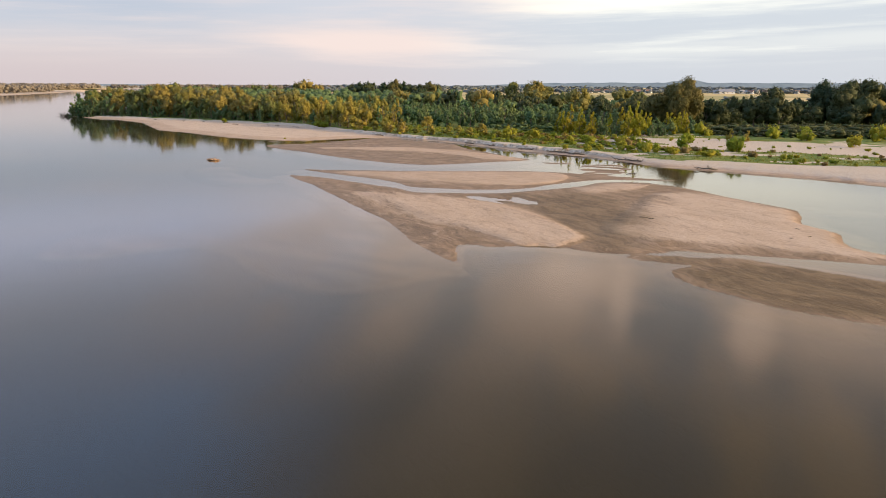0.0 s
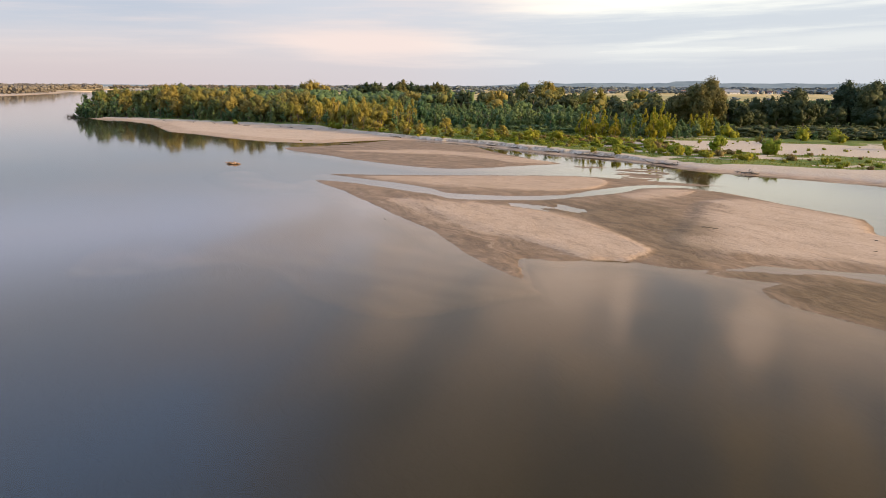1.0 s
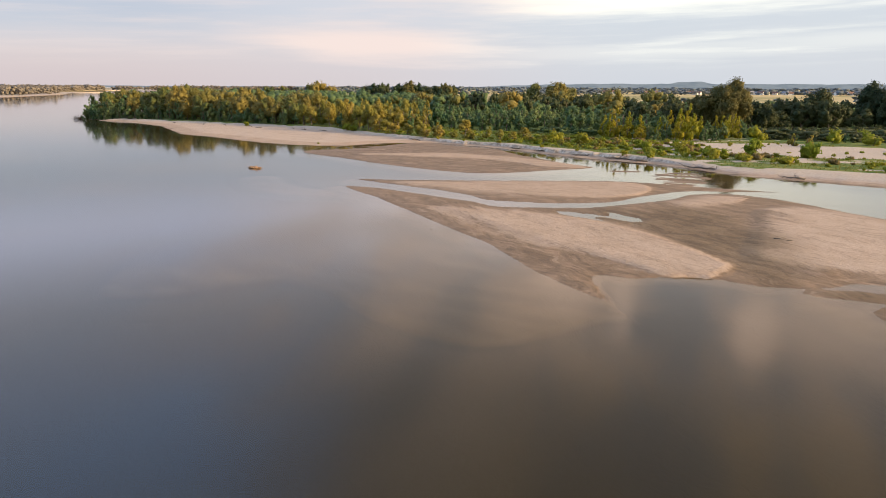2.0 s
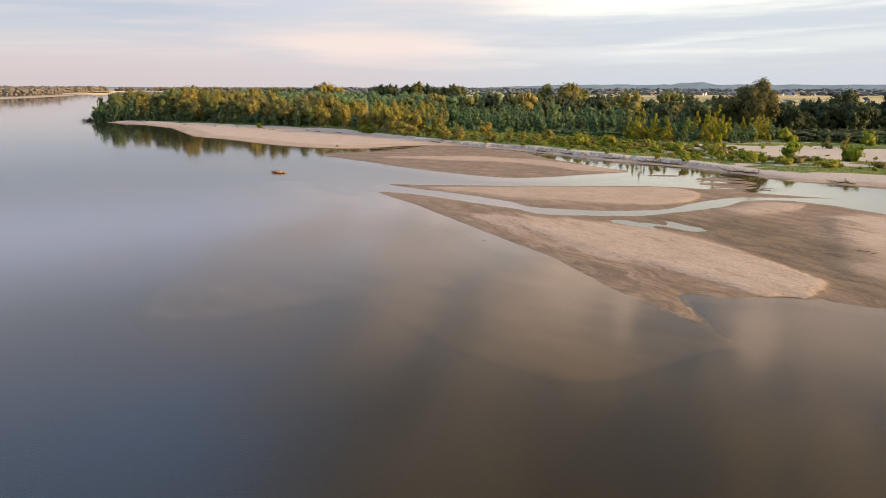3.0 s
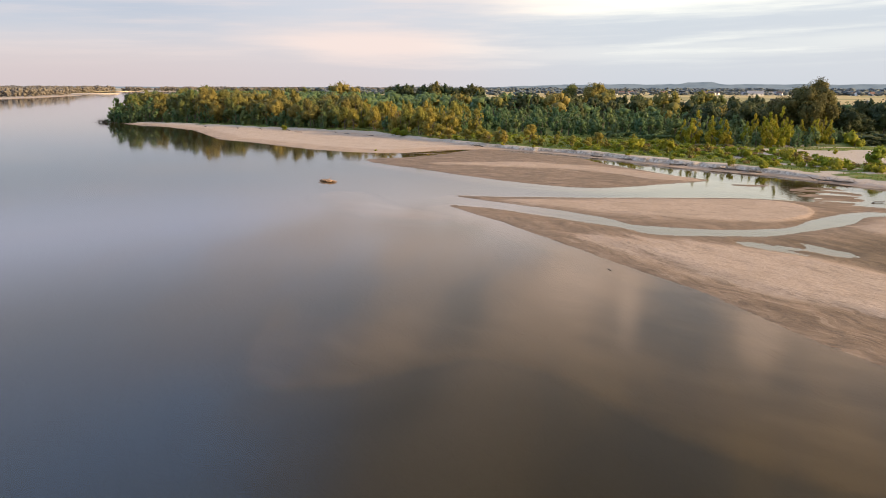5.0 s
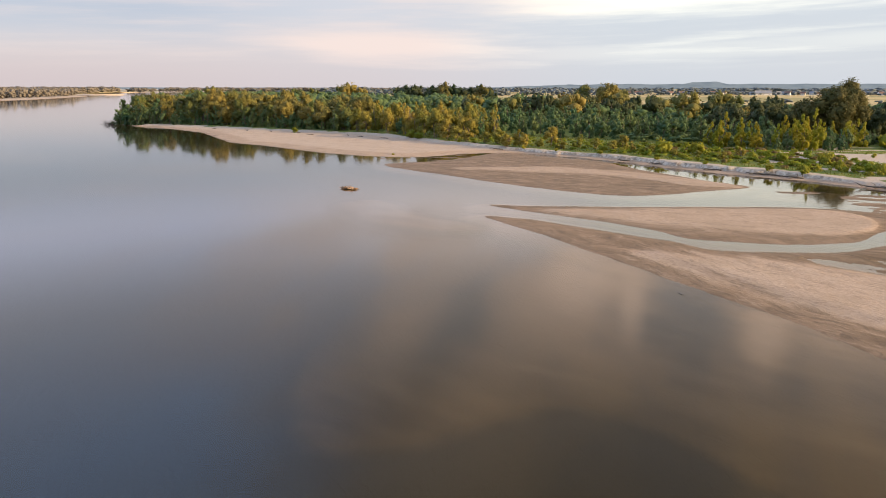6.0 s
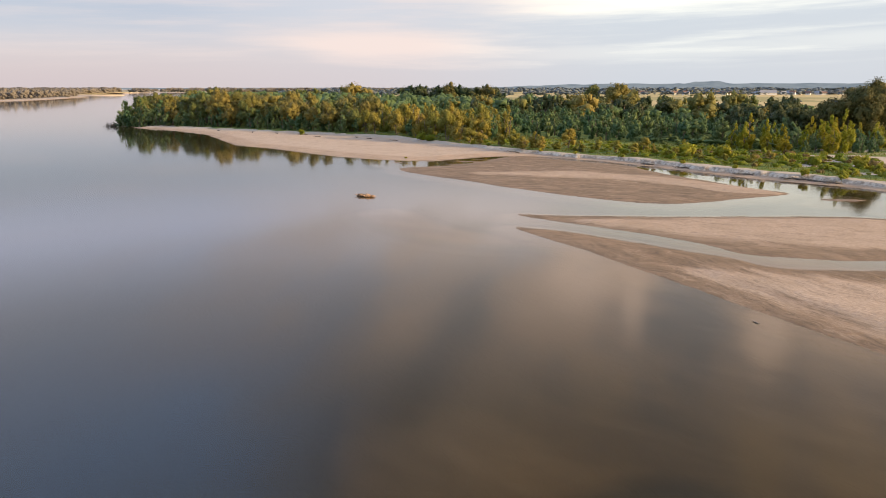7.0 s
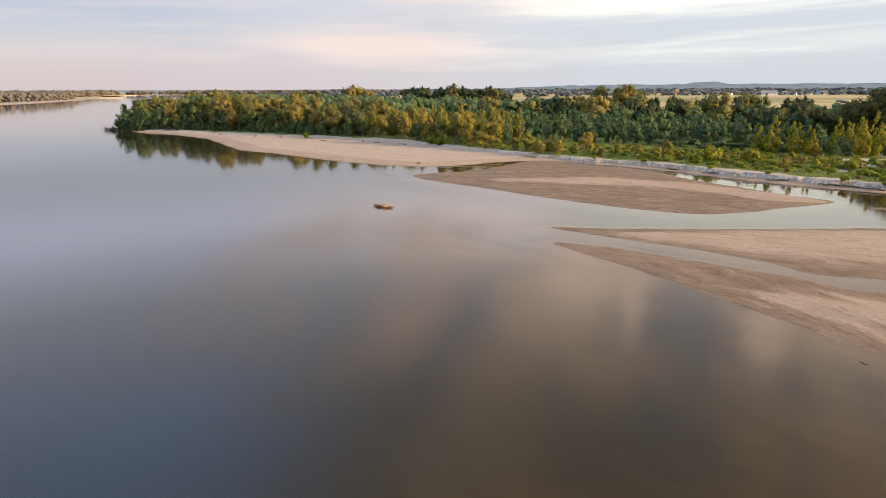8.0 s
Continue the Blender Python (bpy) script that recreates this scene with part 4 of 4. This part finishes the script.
def far_row(x0, y0, x1, y1, count, h, r, spread):
    return [(x0 + (x1 - x0) * t + rnd.gauss(0, spread), y0 + (y1 - y0) * t + rnd.gauss(0, spread), 1.5, h * rnd.uniform(0.6, 1.2), r * rnd.uniform(0.7, 1.3))
            for t in [rnd.random() for _ in range(count)]]


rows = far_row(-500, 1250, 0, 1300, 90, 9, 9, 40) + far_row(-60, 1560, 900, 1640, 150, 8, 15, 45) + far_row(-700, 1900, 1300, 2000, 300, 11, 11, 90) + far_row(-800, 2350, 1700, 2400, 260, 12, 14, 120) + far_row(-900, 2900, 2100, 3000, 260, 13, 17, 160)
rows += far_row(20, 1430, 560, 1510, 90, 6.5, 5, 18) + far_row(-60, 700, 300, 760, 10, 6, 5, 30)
wood_mass("far_woods", rows, 4, FARLEAF, "hedgerows and woods across the plain, blue haze painted into the leaves", 8, 0.6)
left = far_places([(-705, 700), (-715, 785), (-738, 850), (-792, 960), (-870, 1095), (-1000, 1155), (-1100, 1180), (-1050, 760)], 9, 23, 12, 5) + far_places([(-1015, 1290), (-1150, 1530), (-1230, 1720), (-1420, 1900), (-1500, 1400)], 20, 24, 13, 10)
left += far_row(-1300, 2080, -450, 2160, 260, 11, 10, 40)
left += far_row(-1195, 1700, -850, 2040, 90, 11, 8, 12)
wood_mass("far_woods", left, 5, FARWARM, "low woods on the opposite river bank, sunlit haze painted into the leaves", 70, 0.8)


def far_shore(corners):
    """A low bank with a sloping sandy edge."""
    line = rounded(corners, 5)
    mid = line.mean(0)
    verts, faces, k = [], [], len(line)
    for grow, z in ((14, -0.6), (0, 0.5), (-10, 1.0), (-40, 1.5)):
        for p in line:
            d = (p - mid) / np.linalg.norm(p - mid)
            verts.append((*(p + d * grow), z))
    for ring in range(3):
        for i in range(k):
            j = (i + 1) % k
            faces.append((ring * k + i, ring * k + j, (ring + 1) * k + j, (ring + 1) * k + i))
    faces.append(tuple(3 * k + i for i in range(k)))
    me = mesh_object("far_shore", verts, faces, GROUND)
    me.data.attributes.new("wet", "FLOAT", "POINT")
    me.data.attributes.new("mud", "FLOAT", "POINT")
    g = me.data.attributes.new("grass", "FLOAT", "POINT")
    g.data.foreach_set("value", [0.45 if v[2] > 1.2 else 0.0 for v in verts])
    return tagged(me, "opposite river bank with a strip of pale sand", "river bank", kind="structure")


far_shore([(-640, 480), (-685, 690), (-700, 770), (-722, 840), (-775, 950), (-855, 1085), (-1000, 1150), (-1300, 1150), (-1500, 800), (-1200, 400)])
far_shore([(-930, 1195), (-1020, 1290), (-1075, 1420), (-1165, 1640), (-1120, 1900), (-850, 2000), (-450, 2050), (-400, 2600), (-1500, 3000), (-2500, 2600), (-2200, 1300)])


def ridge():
    """The long low ridge on the horizon, a glowing backdrop, with its flat-topped hill."""
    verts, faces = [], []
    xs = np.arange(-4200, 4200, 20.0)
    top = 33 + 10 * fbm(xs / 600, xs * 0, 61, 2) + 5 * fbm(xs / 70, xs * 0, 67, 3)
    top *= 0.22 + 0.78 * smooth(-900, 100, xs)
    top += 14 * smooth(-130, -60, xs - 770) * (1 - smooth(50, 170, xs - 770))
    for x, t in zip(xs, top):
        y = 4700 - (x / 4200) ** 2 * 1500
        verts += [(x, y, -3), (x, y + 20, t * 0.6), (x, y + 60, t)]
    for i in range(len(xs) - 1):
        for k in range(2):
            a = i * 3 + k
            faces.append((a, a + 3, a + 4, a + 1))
    return tagged(mesh_object("backdrop", verts, faces, HAZE), "glowing backdrop of a long wooded ridge, painted haze-blue", "ridge", kind="structure")


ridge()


# ---- village ----
def box(bm, x0, x1, y0, y1, z0, z1):
    v = [bm.verts.new(p) for p in ((x0, y0, z0), (x1, y0, z0), (x1, y1, z0), (x0, y1, z0), (x0, y0, z1), (x1, y0, z1), (x1, y1, z1), (x0, y1, z1))]
    for f in ((0, 3, 2, 1), (4, 5, 6, 7), (0, 1, 5, 4), (1, 2, 6, 5), (2, 3, 7, 6), (3, 0, 4, 7)):
        bm.faces.new([v[i] for i in f])


def house(x, y, turn, w, d, h, roof):
    root = new("house")
    bm = bmesh.new()
    box(bm, -w / 2, w / 2, -d / 2, d / 2, -0.5, h)
    gable = [bm.verts.new(p) for p in ((-w / 2, -d / 2, h), (-w / 2, d / 2, h), (-w / 2, 0, h + d * 0.42), (w / 2, -d / 2, h), (w / 2, d / 2, h), (w / 2, 0, h + d * 0.42))]
    bm.faces.new(gable[:3][::-1]), bm.faces.new(gable[3:])
    part("wall", bm, PLASTER, root)
    bm = bmesh.new()
    e, rise = 0.6, d * 0.42
    for s in (-1, 1):
        a = [bm.verts.new(p) for p in ((-w / 2 - e, s * (d / 2 + e), h - e * 0.84 + 0.05), (w / 2 + e, s * (d / 2 + e), h - e * 0.84 + 0.05), (w / 2 + e, 0, h + rise + 0.05), (-w / 2 - e, 0, h + rise + 0.05))]
        b = [bm.verts.new(v.co + Vector((0, 0, 0.25))) for v in a]
        bm.faces.new(a), bm.faces.new(b[::-1])
        for i in range(4):
            bm.faces.new((a[i], b[i], b[(i + 1) % 4], a[(i + 1) % 4]))
    part("roof", bm, roof, root)
    for k in range(3):
        bm = bmesh.new()
        cx = -w / 2 + w * (k + 0.5) / 3
        box(bm, cx - 0.6, cx + 0.6, -d / 2 - 0.06, -d / 2 + 0.05, 1.0, 2.4)
        part("window", bm, GLASSY, root)
    root.matrix_basis = pose(x, y, 1.6, 0, 0, turn)
    tint = "red-tiled" if roof is TILES else "grey"
    return tagged(root, f"white plastered house with a {tint} roof in the distant village", "house", group="distant village")


for k in range(34):
    x = rnd.choice([rnd.uniform(60, 260), rnd.uniform(0, 480), rnd.uniform(360, 640)])
    house(x, 1450 + 0.13 * x + rnd.uniform(-25, 90), rnd.uniform(-40, 40), rnd.uniform(8, 12), rnd.uniform(6, 8), rnd.uniform(2.8, 4.2), rnd.choice([TILES, TILES, SLATE]))
house(330, 1480, 5, 30, 12, 3.5, SLATE)


# ---- driftwood and grass ----
def snag(name, x, y, z, length, count, girth, seed, mat, label, lean=0.5, lie=0.0, spread=1.0):
    """A heap of roots and branches round a lying stem."""
    rng = np.random.default_rng(seed)
    root = new(name)
    a = rng.uniform(0, 6.28) if not lie else radians(lie)
    u = Vector((math.cos(a), math.sin(a), 0))
    w = Vector((-u.y, u.x, 0))
    up = Vector((0, 0, 1))
    lift = min(1.0, length / 4)
    stem = [u * (-length / 2) + up * 0.05 * lift, u * (-length / 6) + up * 0.25 * lift + w * rng.normal() * 0.2 * lift, u * (length / 5) + up * 0.2 * lift, u * (length / 2) + up * 0.45 * lift]
    v, f = tube(stem, [girth, girth * 0.95, girth * 0.7, girth * 0.3], 8)
    child(mesh_object("stem", v, f, mat), root)
    for k in range(count):
        t = rng.uniform(-0.5, 0.5)
        p = u * length * t + up * 0.1 * lift
        d = (u * rng.normal() * 0.6 / spread + w * rng.normal() * spread + up * abs(rng.normal()) * lean).normalized()
        L = length * rng.uniform(0.18, 0.42)
        q = p + d * L * 0.5 + Vector(rng.normal(size=3)) * 0.08 * L
        g = girth * rng.uniform(0.25, 0.5)
        v, f = tube([p, q, p + d * L + Vector((0, 0, -0.1 * L))], [g, g * 0.7, g * 0.15], 5)
        child(mesh_object("branch", v, f, mat), root)
    root.matrix_basis = Matrix.Translation((x, y, z))
    return tagged(root, label, "driftwood")


snag("driftwood", -64.2, 138.0, -0.02, 2.6, 70, 0.34, 1, STRAW, "bleached tangled root stock stranded in the shallow river", 0.14, 158, 0.5)
for k, (x, y, L) in enumerate(((11.2, 170.2, 4.5), (14.2, 167.6, 5.0), (9.0, 171.6, 3.5), (25.2, 155.6, 6.0), (27, 154, 4), (39.7, 142.3, 4.0), (-8, 186.5, 3.5), (-15, 193, 3), (2, 177, 3.5), (-47, 213.5, 4))):
    snag("driftwood", x, y, max(0.0, height(x, y)) + 0.05, L, 14, 0.15, 20 + k, DRIFT, "dark washed-out roots and branches below the cut bank", 0.35, 150 + 9 * (k % 3))
for k, (x, y, L) in enumerate(((-150, 274, 3.5), (-139, 270.5, 2.5), (-126.5, 265.5, 4.0), (-118, 257, 2.6), (-104, 257, 3.0), (-168, 281, 2.6), (-88, 246, 2.8), (-98, 252, 2.0))):
    snag("driftwood", x, y, height(x, y) + 0.05, L, 4, 0.12, 90 + k, DRIFT, "grey driftwood stranded along the top of the beach", 0.5, 118 + 23 * (k % 4))
snag("driftwood", 24.6, 132.6, 0.0, 2.6, 5, 0.06, 44, DRIFT, "thin forked branch sticking out of the lagoon", 0.5, 20)
snag("fallen_tree", -233, 306, 0.0, 8, 70, 0.13, 51, DRIFT, "dead bush fallen from the wood into the river", 1.5, 150)
for k, (x, y, L) in enumerate(((-17.2, 85.3, 0.6), (38.5, 82.3, 0.6), (38.4, 78, 0.7), (36.2, 76.9, 0.5), (21.7, 86, 1.3), (22.5, 85.4, 0.8))):
    snag("driftwood", x, y, max(0.0, height(x, y)), L, 1, 0.04, 60 + k, DRIFT, "small dark stick lying on the wet sand", 0.1)


snag("driftwood", -697, 937, 0.0, 5.0, 8, 0.3, 80, DRIFT, "dark snag stranded far up the river", 0.8)


def tufts(name, corners, count, seed, size, leaf, label):
    rng = np.random.default_rng(seed)
    line = np.array(corners, float)
    lo, hi = line.min(0), line.max(0)
    p = rng.uniform(lo, hi, (count * 4, 2))
    z, wet, turf, mud = cover(p[:, 0], p[:, 1])
    keep = (inside_distance(p[:, 0], p[:, 1], line) > 0) & (turf > rng.uniform(0.25, 0.8, len(p)))
    p, z = p[keep][:count], z[keep][:count]
    k = len(p)
    a = rng.uniform(0, math.pi, k)
    s = size * rng.uniform(0.4, 1.5, k)
    dx, dy = np.cos(a) * s * 0.3, np.sin(a) * s * 0.3
    tip = rng.normal(size=(k, 2)) * 0.45 * s[:, None]
    quads = np.stack([np.stack([p[:, 0] - dx, p[:, 1] - dy, z - 0.05], 1), np.stack([p[:, 0] + dx, p[:, 1] + dy, z - 0.05], 1),
                      np.stack([p[:, 0] + dx * 0.4 + tip[:, 0], p[:, 1] + dy * 0.4 + tip[:, 1], z + s], 1), np.stack([p[:, 0] - dx * 0.5 + tip[:, 0], p[:, 1] - dy * 0.5 + tip[:, 1], z + s * 0.8], 1)], 1)
    return tagged(mesh_object(name, quads.reshape(-1, 3).tolist(), np.arange(k * 4).reshape(-1, 4).tolist(), leaf, False), label, "grass", kind="stuff")


tufts("grass", [(-120, 266), (-80, 245), (-40, 208), (0, 178), (25, 158), (60, 136), (100, 112), (120, 160), (60, 215), (0, 240), (-60, 270)], 22000, 3, 0.26, GRASS, "rough yellow-green grass on the eroded bank")
drop_unplanted()
